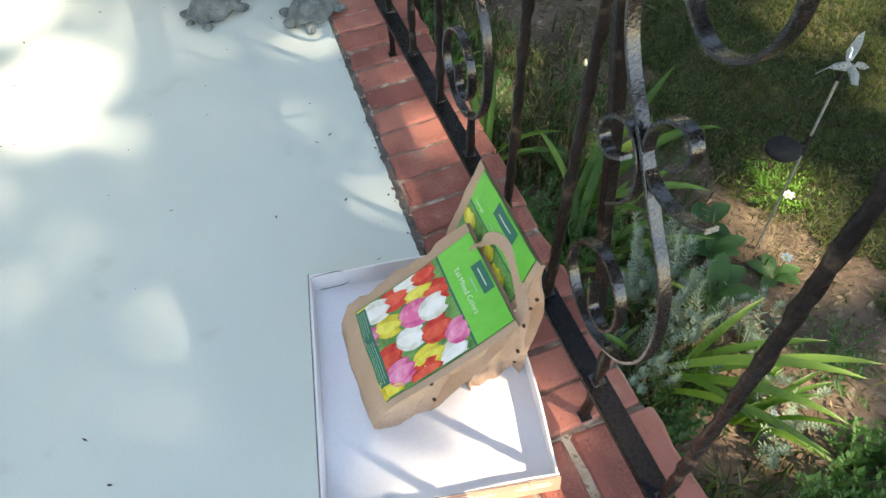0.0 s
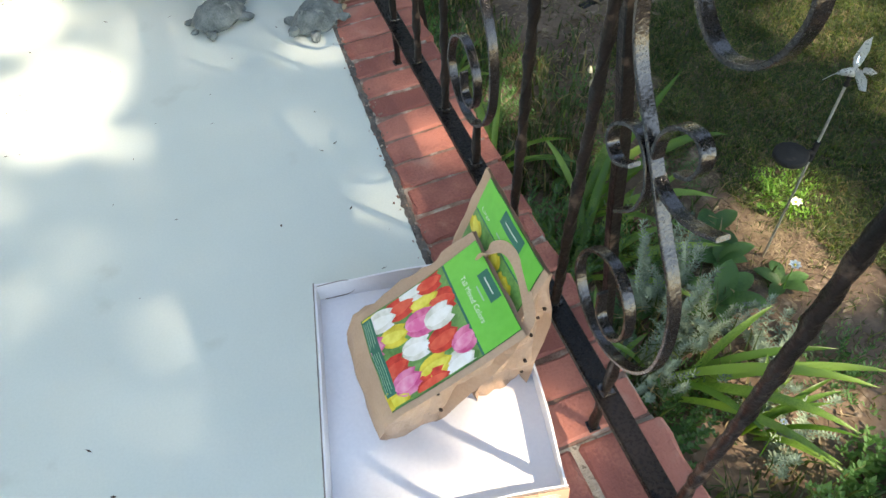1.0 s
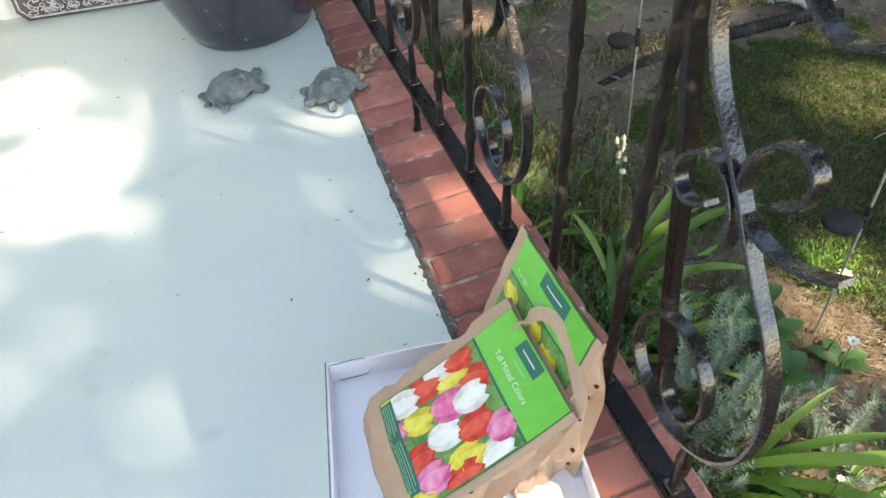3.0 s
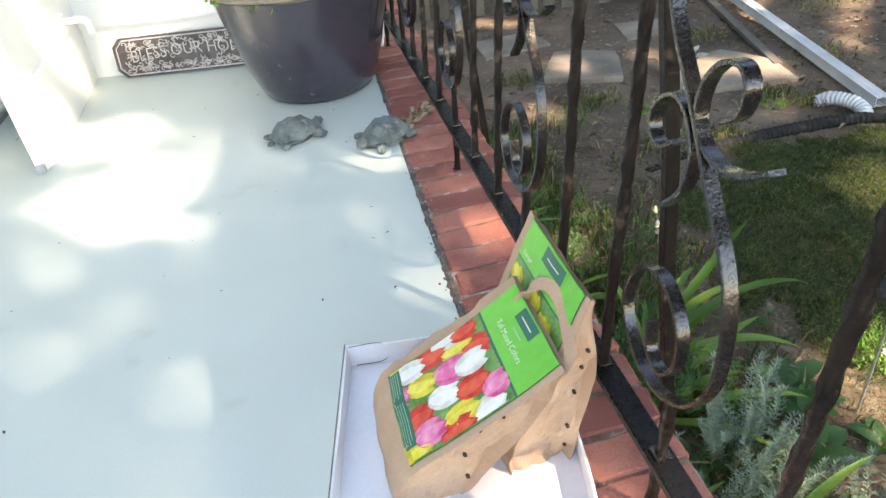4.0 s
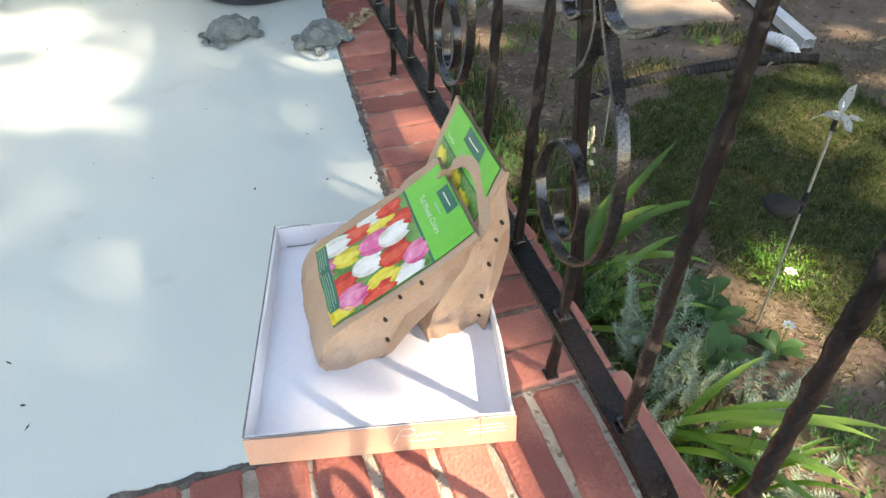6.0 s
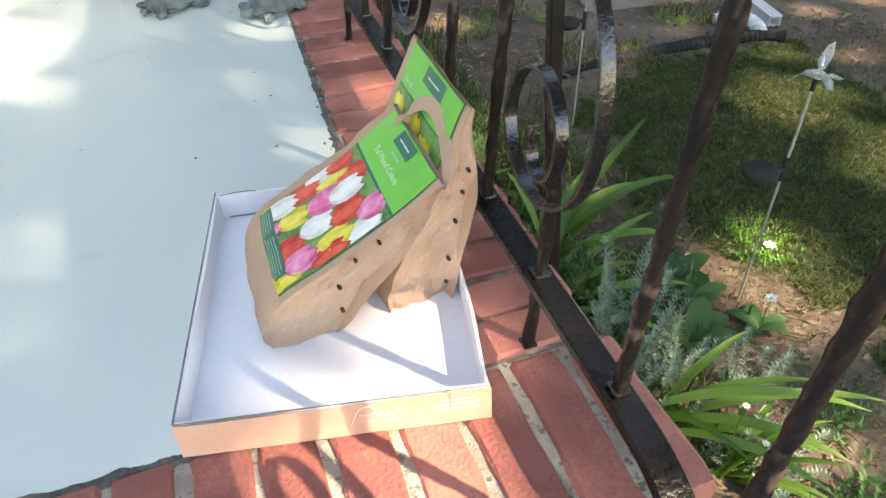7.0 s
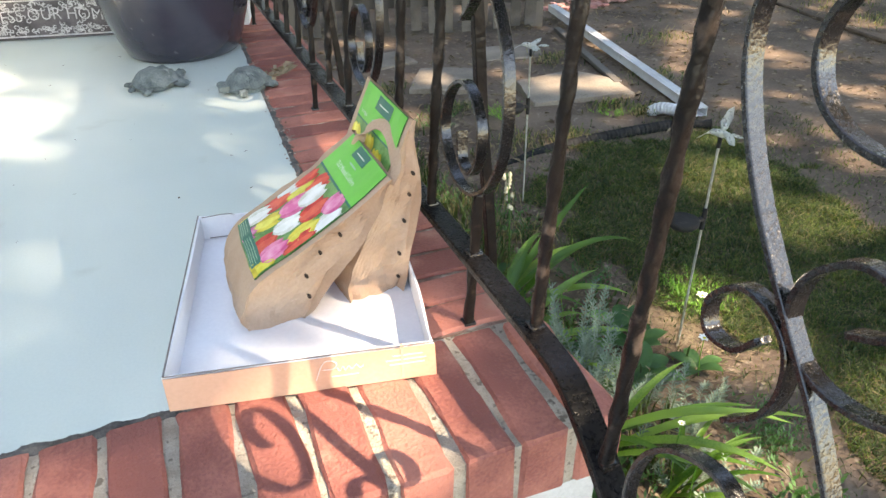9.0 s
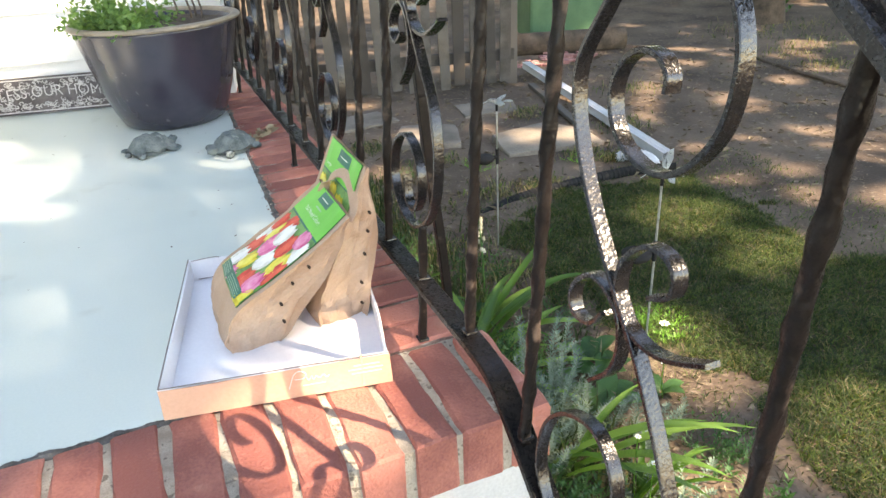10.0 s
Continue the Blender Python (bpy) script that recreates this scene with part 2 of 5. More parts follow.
def tube(bm, pts, radius, segs=8, cap=True):
    """A round bar along the points; radius may be a number or one per point."""
    pts = [Vector(p) for p in pts]
    rings = []
    side = None
    for i, p in enumerate(pts):
        d = (pts[min(i + 1, len(pts) - 1)] - pts[max(i - 1, 0)]).normalized()
        if side is None:
            side = d.orthogonal().normalized()
        side = (side - d * side.dot(d)).normalized()
        up = d.cross(side)
        r = radius[i] if isinstance(radius, (list, tuple)) else radius
        rings.append([bm.verts.new(p + r * (math.cos(a) * side + math.sin(a) * up)) for a in [2 * math.pi * k / segs for k in range(segs)]])
    for a, b in zip(rings, rings[1:]):
        for k in range(segs):
            bm.faces.new((a[k], a[(k + 1) % segs], b[(k + 1) % segs], b[k]))
    if cap:
        bm.faces.new(rings[0][::-1])
        bm.faces.new(rings[-1])


def strap(bm, pts, width, thick, across=Vector((1, 0, 0))):
    """A flat bar bent along the points, its width lying along 'across'."""
    pts = [Vector(p) for p in pts]
    rings = []
    for i, p in enumerate(pts):
        d = (pts[min(i + 1, len(pts) - 1)] - pts[max(i - 1, 0)]).normalized()
        a = (across - d * across.dot(d)).normalized()
        n = d.cross(a)
        w, t, c = a * width / 2, n * thick / 2, 0.7
        ring = (w + t * c, w * 0.88 + t, -w * 0.88 + t, -w + t * c, -w - t * c, -w * 0.88 - t, w * 0.88 - t, w - t * c)
        rings.append([bm.verts.new(p + q) for q in ring])
    for a, b in zip(rings, rings[1:]):
        for k in range(8):
            bm.faces.new((a[k], a[(k + 1) % 8], b[(k + 1) % 8], b[k])).smooth = True
        for k in range(8):
            bm.edges.get((a[k], b[k])).smooth = False
    bm.faces.new(rings[0][::-1])
    bm.faces.new(rings[-1])


def lathe(bm, profile, segs=48, centre=(0, 0, 0)):
    rings = []
    for r, z in profile:
        rings.append([bm.verts.new((centre[0] + r * math.cos(2 * math.pi * k / segs), centre[1] + r * math.sin(2 * math.pi * k / segs), centre[2] + z)) for k in range(segs)])
    for a, b in zip(rings, rings[1:]):
        for k in range(segs):
            bm.faces.new((a[k], a[(k + 1) % segs], b[(k + 1) % segs], b[k]))
    return rings


def blade(verts, faces, base, heading, length, width, rise, droop, steps=8, fold=0.25):
    """A strap leaf with a folded midrib that rises and then bends over."""
    side = Vector((-math.sin(heading), math.cos(heading), 0))
    ahead = Vector((math.cos(heading), math.sin(heading), 0))
    p, pitch = Vector(base), rise
    first = len(verts)
    for i in range(steps + 1):
        t = i / steps
        w = width * (0.55 + 0.9 * t - 0.25 * t * t) if t < 0.5 else width * 0.94 * (1 - ((t - 0.5) / 0.5) ** 2.2)
        d = ahead * math.cos(pitch) + Vector((0, 0, 1)) * math.sin(pitch)
        n = side.cross(d)
        verts += [p - side * w / 2 - n * w * fold, p, p + side * w / 2 - n * w * fold]
        p = p + d * length / steps
        pitch -= droop / steps * (0.5 + t)
    for i in range(steps):
        a = first + 3 * i
        faces += [(a, a + 1, a + 4, a + 3), (a + 1, a + 2, a + 5, a + 4)]


def letters(text, size, place, bold=0.0):
    """A mesh of flat letters, every corner laid by place(x, y) onto a surface."""
    cu = bpy.data.curves.new("letters", "FONT")
    cu.body, cu.size, cu.align_x, cu.align_y, cu.offset, cu.resolution_u = text, size, "CENTER", "CENTER", bold, 3
    ob = bpy.data.objects.new("letters", cu)
    scene.collection.objects.link(ob)
    bpy.context.view_layer.update()
    me = bpy.data.meshes.new_from_object(ob.evaluated_get(bpy.context.evaluated_depsgraph_get()))
    bpy.data.objects.remove(ob)
    for v in me.vertices:
        v.co = place(v.co.x, v.co.y)
    me.materials.clear()
    return me


# ---- porch ----
WALL_TURN = radians(-12)


def side_joint(y):
    """Where the painted floor meets the bricks of the side."""
    return -0.034 + 0.036 * y


bm = bmesh.new()
box(bm, (-1.4, 0.9, -0.35), (2.8, 3.2, 0.70))
for v in bm.verts:
    v.co.y = max(v.co.y, 0.010)
    if v.co.x > -1:
        v.co.x = side_joint(v.co.y) - 0.006
floor = thing("floor", bm, FLOOR, "pale green painted concrete porch floor with worn edges", "floor", kind="structure")

bm = bmesh.new()
for a, b in (((side_joint(0), 0.005, -0.0055), (side_joint(2.5), 2.5, -0.0055)), ((-2.8, 0.006, -0.0055), (side_joint(0), 0.006, -0.0055))):
    line = [Vector(a).lerp(Vector(b), i / 700) for i in range(701)]
    line = [p + Vector((noise.noise(p * 40) + 0.6 * noise.noise(p * 150), noise.noise(p * 40 + Vector((5, 0, 0))), 0.25 * noise.noise(p * 90))) * 0.004 for p in line]
    tube(bm, line, [0.0078 + 0.0030 * noise.noise(p * 45) + 0.0022 * noise.noise(p * 160) for p in line], 7)
joint = thing("floor_joint", bm, CRACK, "dirty cracked joint between painted floor and brick edging", "joint", kind="structure")

r = random.Random(8)
bm = bmesh.new()
for _ in range(420):
    y = r.uniform(0.0, 1.9)
    s = r.uniform(0.0010, 0.0034)
    c = (side_joint(y) + r.gauss(0.004, 0.008), y, s * 0.3)
    bmesh.ops.create_icosphere(bm, subdivisions=1, radius=s, matrix=Matrix.Translation(c) @ Matrix.Rotation(r.uniform(0, 3), 4, "Z") @ Matrix.Diagonal((1, r.uniform(0.4, 1), r.uniform(0.4, 0.7), 1)))
thing("mortar_crumbs", bm, MORTAR_OLD, "crumbs of mortar and dirt along the floor joint", "crumbs", kind="stuff")

# the edging: one course of bricks on edge, in a mortar bed
bm = bmesh.new()
box(bm, (0.0885, 1.256, -0.0445), (0.165, 2.49, 0.084))
for v in bm.verts:
    if v.co.x < 0.08:
        v.co.x = side_joint(v.co.y) + 0.004
edging = thing("brick_edging", bm, MORTAR_OLD, "worn red brick edging laid on edge with stained mortar", "edging", kind="structure")
bm = bmesh.new()
box(bm, (-1.312, -0.0870, -0.0455), (2.97, 0.195, 0.084))
front = thing("front_edging", bm, MORTAR, "red brick top step laid on edge with sandy mortar", "step", kind="structure")
bm = bmesh.new()
box(bm, (0.0885, 1.244, -0.397), (0.160, 2.49, 0.612), bevel=0.004)
thing("porch_base", bm, CONCRETE, "pale concrete base under the brick edging", "base", kind="structure")
bm = bmesh.new()
box(bm, (-1.314, -0.0965, -0.399), (2.96, 0.162, 0.610), bevel=0.004)
thing("porch_base_front", bm, CONCRETE, "pale concrete base under the top step", "base", kind="structure")


def brick_mesh(seed, length, wide, chipped=0.0):
    r = random.Random(seed)
    bm = bmesh.new()
    bmesh.ops.create_cube(bm, size=1, matrix=Matrix.Diagonal((length, wide, 0.09, 1)))
    bmesh.ops.bevel(bm, geom=bm.edges[:], offset=0.0042, segments=1, affect="EDGES", profile=0.5)
    for k in range(1, 7):
        bmesh.ops.bisect_plane(bm, geom=bm.verts[:] + bm.edges[:] + bm.faces[:], plane_co=(length * (k / 7 - 0.5) + r.uniform(-0.004, 0.004), 0, 0), plane_no=(1, r.uniform(-0.1, 0.1), 0))
    for v in bm.verts:
        v.co += Vector((r.uniform(-1, 1), r.uniform(-1.1, 1.1), r.uniform(-1, 0.5))) * 0.0017
        v.co.y += 0.0016 * math.sin(v.co.x * 30 + seed)
        if abs(v.co.x) > length / 2 - 0.012 and v.co.z > 0:
            v.co.z -= chipped * r.random()
            v.co.x *= 1 - chipped * 8 * r.random()
    return mesh_of("brick", bm, BRICK)


BRICKS = [brick_mesh(i, 0.195, 0.0560) for i in range(5)]
SIDE_BRICKS = [brick_mesh(i + 7, 0.194, 0.0585, 0.006) for i in range(5)]

# lower steps in front
for i in range(3):
    bm = bmesh.new()
    box(bm, (-0.6, -0.34 - 0.28 * i, -0.35 - 0.0865 * (i + 1)), (1.62, 0.30, 0.70 - 0.173 * (i + 1)), bevel=0.006)
    for v in bm.verts:
        v.co.y = min(v.co.y, -0.186 - 0.28 * i)
    thing("step", bm, CONCRETE, "pale concrete step below the brick edging", "step", "front steps", "structure")

# ---- railing ----
RX, RZ, TOP, BEND, SLOPE = 0.0905, 0.098, 0.79, -0.210, 0.75
railing = root("railing", (RX, 0.0, 0.0), "black wrought iron railing with twisted bars and scrolls on bricks", "railing")


def drop_at(y):
    """How far the stair flight lies below the level part."""
    return SLOPE * min(0.0, y - BEND)


def slope_line(z, far, near):
    """A rail, level over the porch, that bends round into the stair flight."""
    ys = [far, 1.6, 0.8, 0.3, 0.0] + [BEND + 0.16 - 0.012 * i for i in range(30)]
    while ys[-1] - 0.1 > near:
        ys.append(ys[-1] - 0.1)
    return [Vector((RX, y, z + SLOPE * (y - BEND - math.hypot(y - BEND, 0.030)) / 2)) for y in ys]


bm = bmesh.new()
strap(bm, slope_line(RZ, 2.3, -1.2), 0.030, 0.011)
part("bottom_rail", bm, IRON_RAIL, railing)
bm = bmesh.new()
strap(bm, slope_line(TOP, 2.3, -1.2), 0.026, 0.012)
part("top_bar", bm, IRON, railing)
bm = bmesh.new()
cap = slope_line(TOP + 0.004, 2.3, -1.2)
strap(bm, cap, 0.056, 0.012)
strap(bm, [p + Vector((0, 0, 0.009)) for p in cap], 0.038, 0.012)
part("handrail", bm, IRON, railing, "moulded iron handrail")


def bar(y, twisted=True, low=None, high=None):
    lo = RZ + drop_at(y) if low is None else low
    hi = TOP + drop_at(y) if high is None else high
    bm = bmesh.new()
    rings, n = [], int((hi - lo) / 0.006)
    for i in range(n + 1):
        z = lo + (hi - lo) * i / n
        d = min(z - lo, hi - z)
        a = (z - lo - 0.03) * 2 * math.pi / 0.13 if twisted and d > 0.03 else (0 if z - lo < 0.1 else (hi - lo - 0.06) * 2 * math.pi / 0.13)
        h = 0.0063 + 0.0006 * math.sin(z * 90 + y * 31)
        sway = 0.0012 * math.sin(z * 17 + y * 9)
        ring = []
        for k in range(16):
            b = a + math.pi / 8 * k
            r = h * (0.97, 1.02, 1.14, 1.02)[k % 4] * (1 + 0.24 * noise.noise(Vector((math.cos(b) * 0.9 + y * 13, math.sin(b) * 0.9, z * 34))))
            ring.append(bm.verts.new((RX + sway + r * math.cos(b), y + sway + r * math.sin(b), z)))
        rings.append(ring)
    for a, b in zip(rings, rings[1:]):
        for k in range(16):
            bm.faces.new((a[k], a[(k + 1) % 16], b[(k + 1) % 16], b[k]))
    bm.faces.new(rings[0][::-1])
    bm.faces.new(rings[-1])
    return bm


# scrolls of the level part, as y beyond their post and height
S_LEVEL = [(0.085, 0.527), (0.067, 0.493), (0.050, 0.465), (0.031, 0.438), (0.014, 0.414), (-0.009, 0.383), (-0.030, 0.358), (-0.047, 0.328), (-0.056, 0.293), (-0.058, 0.258), (-0.052, 0.223), (-0.032, 0.188), (-0.004, 0.166), (0.023, 0.157), (0.057, 0.161), (0.086, 0.181), (0.102, 0.210), (0.097, 0.242), (0.080, 0.267), (0.049, 0.281), (0.020, 0.270), (0.000, 0.243), (-0.001, 0.208), (0.018, 0.182), (0.044, 0.189), (0.052, 0.222)]
S_LEVEL = [(0.046 - a, 0.852 - b) for a, b in S_LEVEL[:4:-1]] + S_LEVEL[3:]
C_LEVEL = ([(0.003, 0.454), (-0.014, 0.466), (-0.019, 0.487), (-0.007, 0.500), (0.014, 0.495), (0.030, 0.478), (0.036, 0.455), (0.031, 0.436), (0.012, 0.423), (-0.014, 0.421), (-0.040, 0.430), (-0.062, 0.444)], [(0.060, 0.412), (0.082, 0.398), (0.099, 0.407), (0.100, 0.426), (0.085, 0.443), (0.066, 0.450), (0.048, 0.442), (0.035, 0.421), (0.032, 0.401), (0.040, 0.374), (0.064, 0.347)])
# scrolls of the stair flight, as y beyond the middle of the panel and height over it
S_STAIR = [(-0.025, 0.162), (-0.024, 0.174), (-0.012, 0.185), (0.009, 0.185), (0.027, 0.171), (0.033, 0.148), (0.023, 0.124), (-0.001, 0.109), (-0.032, 0.107), (-0.059, 0.123), (-0.078, 0.151), (-0.083, 0.185), (-0.077, 0.213), (-0.062, 0.236), (-0.035, 0.250), (0.000, 0.252), (0.032, 0.238), (0.055, 0.206), (0.078, 0.168), (0.079, 0.134), (0.065, 0.095), (0.043, 0.056), (0.018, 0.022), (-0.008, -0.010), (-0.037, -0.045), (-0.062, -0.083), (-0.081, -0.115)]
S_STAIR += [(-0.098, -0.152), (-0.108, -0.192), (-0.100, -0.242), (-0.060, -0.290), (0.000, -0.310), (0.055, -0.297), (0.084, -0.252), (0.078, -0.197), (0.048, -0.159), (0.005, -0.144), (-0.024, -0.162), (-0.036, -0.190), (-0.024, -0.212)]
C_STAIR = ([(-0.038, 0.012), (-0.059, 0.024), (-0.060, 0.043), (-0.044, 0.052), (-0.024, 0.048), (-0.004, 0.027), (-0.001, 0.000), (-0.012, -0.018), (-0.037, -0.029), (-0.067, -0.025), (-0.105, -0.006)], [(0.012, -0.029), (0.028, -0.047), (0.052, -0.048), (0.057, -0.026), (0.036, -0.004), (0.011, -0.006), (-0.008, -0.023), (-0.013, -0.051), (-0.004, -0.077), (0.018, -0.100)])


def scroll_panel(y0, z0, whole, pair):
    def lay(line, x=0.0):
        return smooth_line([(RX + x, y0 + a, z0 + b) for a, b in line], 9)

    bm = bmesh.new()
    strap(bm, lay(whole, -0.002), 0.0135, 0.0048)
    part("s_scroll", bm, IRON, railing)
    for line in pair:
        bm = bmesh.new()
        strap(bm, lay(line, -0.001), 0.0135, 0.0045)
        part("c_scroll", bm, IRON, railing)


def brace_post(y):
    """A plain square post outside the edging that leans in and carries the top bar."""
    pts = []
    for i in range(40):
        z = -0.30 + (TOP + 0.30) * i / 39
        pts.append((0.196 - 0.078 * z + 0.0012 * math.sin(z * 21 + y), y + 0.007 * z + 0.001 * math.sin(z * 15), z))
    bm = bmesh.new()
    strap(bm, pts, 0.0150, 0.0150)
    return bm


for k in range(5):
    y = 0.024 + 0.428 * k
    scroll_panel(y, 0.020, S_LEVEL, C_LEVEL)
    post = part("post", bar(y, False, 0.0 if k % 2 == 0 else RZ, 0.186), IRON_BAR, railing, smooth=True)
    bm = bmesh.new()
    box(bm, (RX, y, RZ + 0.0065), (0.0185, 0.0185, 0.005), bevel=0.0015)
    part("weld", bm, IRON, post)
    if k % 2 == 0:
        bm = bmesh.new()
        box(bm, (RX, y, 0.002), (0.0165, 0.0165, 0.004), bevel=0.0015)
        part("foot", bm, IRON, post)
for y in [0.022 + 0.1427 * i for i in range(16)] + [-0.131, -0.277, -0.557, -0.700]:
    if min(abs(y - 0.022 - 0.428 * k) for k in range(5)) > 0.05:
        one = part("baluster", bar(y), IRON_BAR, railing, smooth=True)
        bm = bmesh.new()
        box(bm, (RX, y, RZ + drop_at(y) + 0.0065), (0.0165, 0.0165, 0.005), bevel=0.0015)
        part("weld", bm, IRON, one)
scroll_panel(-0.400, 0.302, S_STAIR, C_STAIR)
scroll_panel(-0.845, 0.302 - 0.445 * SLOPE, S_STAIR, C_STAIR)
# the whole railing leans outwards a little; its brace posts stand up to it
railing.matrix_basis = Matrix.Translation((RX, 0, 0)) @ Matrix.Rotation(radians(3.7), 4, "Y")
for y in (0.179, 1.035):
    part("brace_post", brace_post(y), IRON_BAR, railing)

# ---- walls of the house ----
turn = Matrix.Rotation(WALL_TURN, 4, "Z")
house = Matrix.Translation((-0.812, 1.935, 0)) @ turn
bm = bmesh.new()
box(bm, (0.42, 0.10, 1.2), (0.98, 0.16, 2.4))
for v in bm.verts:
    v.co = house @ v.co
thing("wall_back", bm, SIDING, "white painted house wall behind the pot", "wall", kind="structure")
for i in range(9):
    bm = bmesh.new()
    z = 0.155 * i
    pts = [(-0.07, 0.02, z), (0.91, 0.02, z), (0.91, -0.002, z), (-0.07, -0.002, z), (-0.07, 0.02, z + 0.152), (0.91, 0.02, z + 0.152), (0.91, 0.012, z + 0.152), (-0.07, 0.012, z + 0.152)]
    v = [bm.verts.new(house @ Vector(p)) for p in pts]
    for f in ((0, 1, 2, 3), (4, 5, 6, 7), (0, 1, 5, 4), (2, 3, 7, 6), (0, 3, 7, 4), (1, 2, 6, 5)):
        bm.faces.new([v[k] for k in f])
    ob = part("siding_board", bm, SIDING, bpy.data.objects["wall_back"])
bm = bmesh.new()
plan = [(-0.812, 1.99), (-0.812, 1.335), (-0.829, 1.292), (-0.929, 1.55), (-1.023, 1.795), (-1.023, 1.99)]
low, high = [[bm.verts.new((x, y, z)) for x, y in plan] for z in (0.0, 2.4)]
bm.faces.new(low)
bm.faces.new(high)
for k in range(6):
    bm.faces.new((low[k], low[(k + 1) % 6], high[(k + 1) % 6], high[k]))
thing("wall_left", bm, SIDING, "white painted wall beside the doorway", "wall", kind="structure")
bm = bmesh.new()
box(bm, (-0.809, 1.65, 0.19), (0.012, 0.62, 0.012), bevel=0.002)
part("lap_line", bm, SIDING, bpy.data.objects["wall_left"])
turned = Matrix.Rotation(math.atan2(0.511, -0.196), 3, "Z")
bm = bmesh.new()
box(bm, (-0.931, 1.528, 1.21), (0.547, 0.020, 2.38), turned, 0.003)
thing("trim", bm, SIDING, "white door trim board", "trim", kind="structure")
bm = bmesh.new()
box(bm, (-0.8755, 1.3785, 0.013), (0.232, 0.021, 0.024), turned, 0.003)
thing("trim_foot", bm, GREYTRIM, "grey weathered foot of the door trim", "trim", kind="structure")
door = root("door_1", (-1.07, 1.25, 0), "white storm door standing open beside the wall", "door", kind="structure")
slant = Matrix.Rotation(-0.052, 3, "Z")
bm = bmesh.new()
box(bm, (-1.078, 1.26, 1.03), (0.036, 1.04, 2.0), slant, 0.004)
part("panel", bm, SIDING, door)
bm = bmesh.new()
box(bm, (-1.040, 1.745, 1.03), (0.014, 0.045, 2.0), slant, 0.003)
part("stile", bm, SIDING, door)
bm = bmesh.new()
box(bm, (-1.062, 1.26, 0.0085), (0.014, 1.03, 0.015), slant, 0.002)
part("door_sweep", bm, GREYTRIM, door, "grey rubber door sweep")
bm = bmesh.new()
box(bm, (-1.7, 0.6, 1.2), (0.12, 3.4, 2.4))
thing("wall_house", bm, SIDING, "white house wall along the porch", "wall", kind="structure")
bracket = root("pipe_bracket", (-0.80, 1.84, 0.20), "white pipe elbow fixed low on the wall corner", "pipe")
bm = bmesh.new()
tube(bm, smooth_line([(-0.81, 1.79, 0.215), (-0.79, 1.79, 0.215), (-0.755, 1.795, 0.213), (-0.745, 1.80, 0.200), (-0.744, 1.803, 0.170)], 5), 0.010, 12)
part("elbow", bm, SIDING, bracket, smooth=True)
bm = bmesh.new()
box(bm, (-0.808, 1.79, 0.215), (0.012, 0.04, 0.04), bevel=0.003)
part("wall_plate", bm, SIDING, bracket)

# ---- sign against the wall ----
SIGNW, SIGNH = 0.47, 0.118
lean = house @ Matrix.Translation((0.322, -0.036, 0.001)) @ Matrix.Rotation(radians(-12), 4, "X")
sign = root("welcome_sign", lean, "dark iron BLESS OUR HOME sign leaning on the white wall", "sign")


def on_sign(x, y, off=0.0):
    return Vector((x, -0.006 - off, SIGNH / 2 + y))


def sign_shape(w, h, cut):
    return [(-w + cut, -h), (w - cut, -h), (w, -h + cut), (w, h - cut), (w - cut, h), (-w + cut, h), (-w, h - cut), (-w, -h + cut)]


bm = bmesh.new()
a = [bm.verts.new((x, 0.006, SIGNH / 2 + y)) for x, y in sign_shape(SIGNW / 2, SIGNH / 2, 0.024)]
b = [bm.verts.new((x, -0.006, SIGNH / 2 + y)) for x, y in sign_shape(SIGNW / 2, SIGNH / 2, 0.024)]
bm.faces.new(a)
bm.faces.new(b[::-1])
for k in range(8):
    bm.faces.new((a[k], a[(k + 1) % 8], b[(k + 1) % 8], b[k]))
plate = part("plate", bm, SIGNDARK, sign, local=True)
me = letters("BLESS OUR HOME", 0.046, lambda x, y: on_sign(x, y * 1.1 + 0.010 * math.cos(x * 9), 0.004), -0.0004)
me.materials.append(SIGNWHITE)
part("lettering", me, None, plate, "raised silver letters", local=True)
r = random.Random(3)
bm = bmesh.new()
for i in range(190):
    u, v = r.uniform(-0.2, 0.2), r.uniform(-0.044, 0.044)
    if abs(v) < 0.021 and abs(u) < 0.186 and i % 3:
        v = math.copysign(r.uniform(0.027, 0.044), v)
    c, start, q = on_sign(u, v, 0.0012), r.uniform(0, 6.28), r.uniform(0.7, 1.2)
    pts = [c + Vector((0.009 * q * math.cos(t * 4.6 + start) * (1 - t * 0.6), 0, 0.007 * q * math.sin(t * 4.6 + start) * (1 - t * 0.5))) for t in [k / 6 for k in range(7)]]
    tube(bm, pts, 0.0014, 5)
part("filigree", bm, SIGNWHITE, plate, "silver scrollwork", local=True)
bm = bmesh.new()
shape = [on_sign(x, y, 0.002) for x, y in sign_shape(SIGNW / 2 - 0.012, SIGNH / 2 - 0.008, 0.022)]
tube(bm, shape + shape[:2], 0.0022, 5)
part("border", bm, SIGNWHITE, plate, local=True)

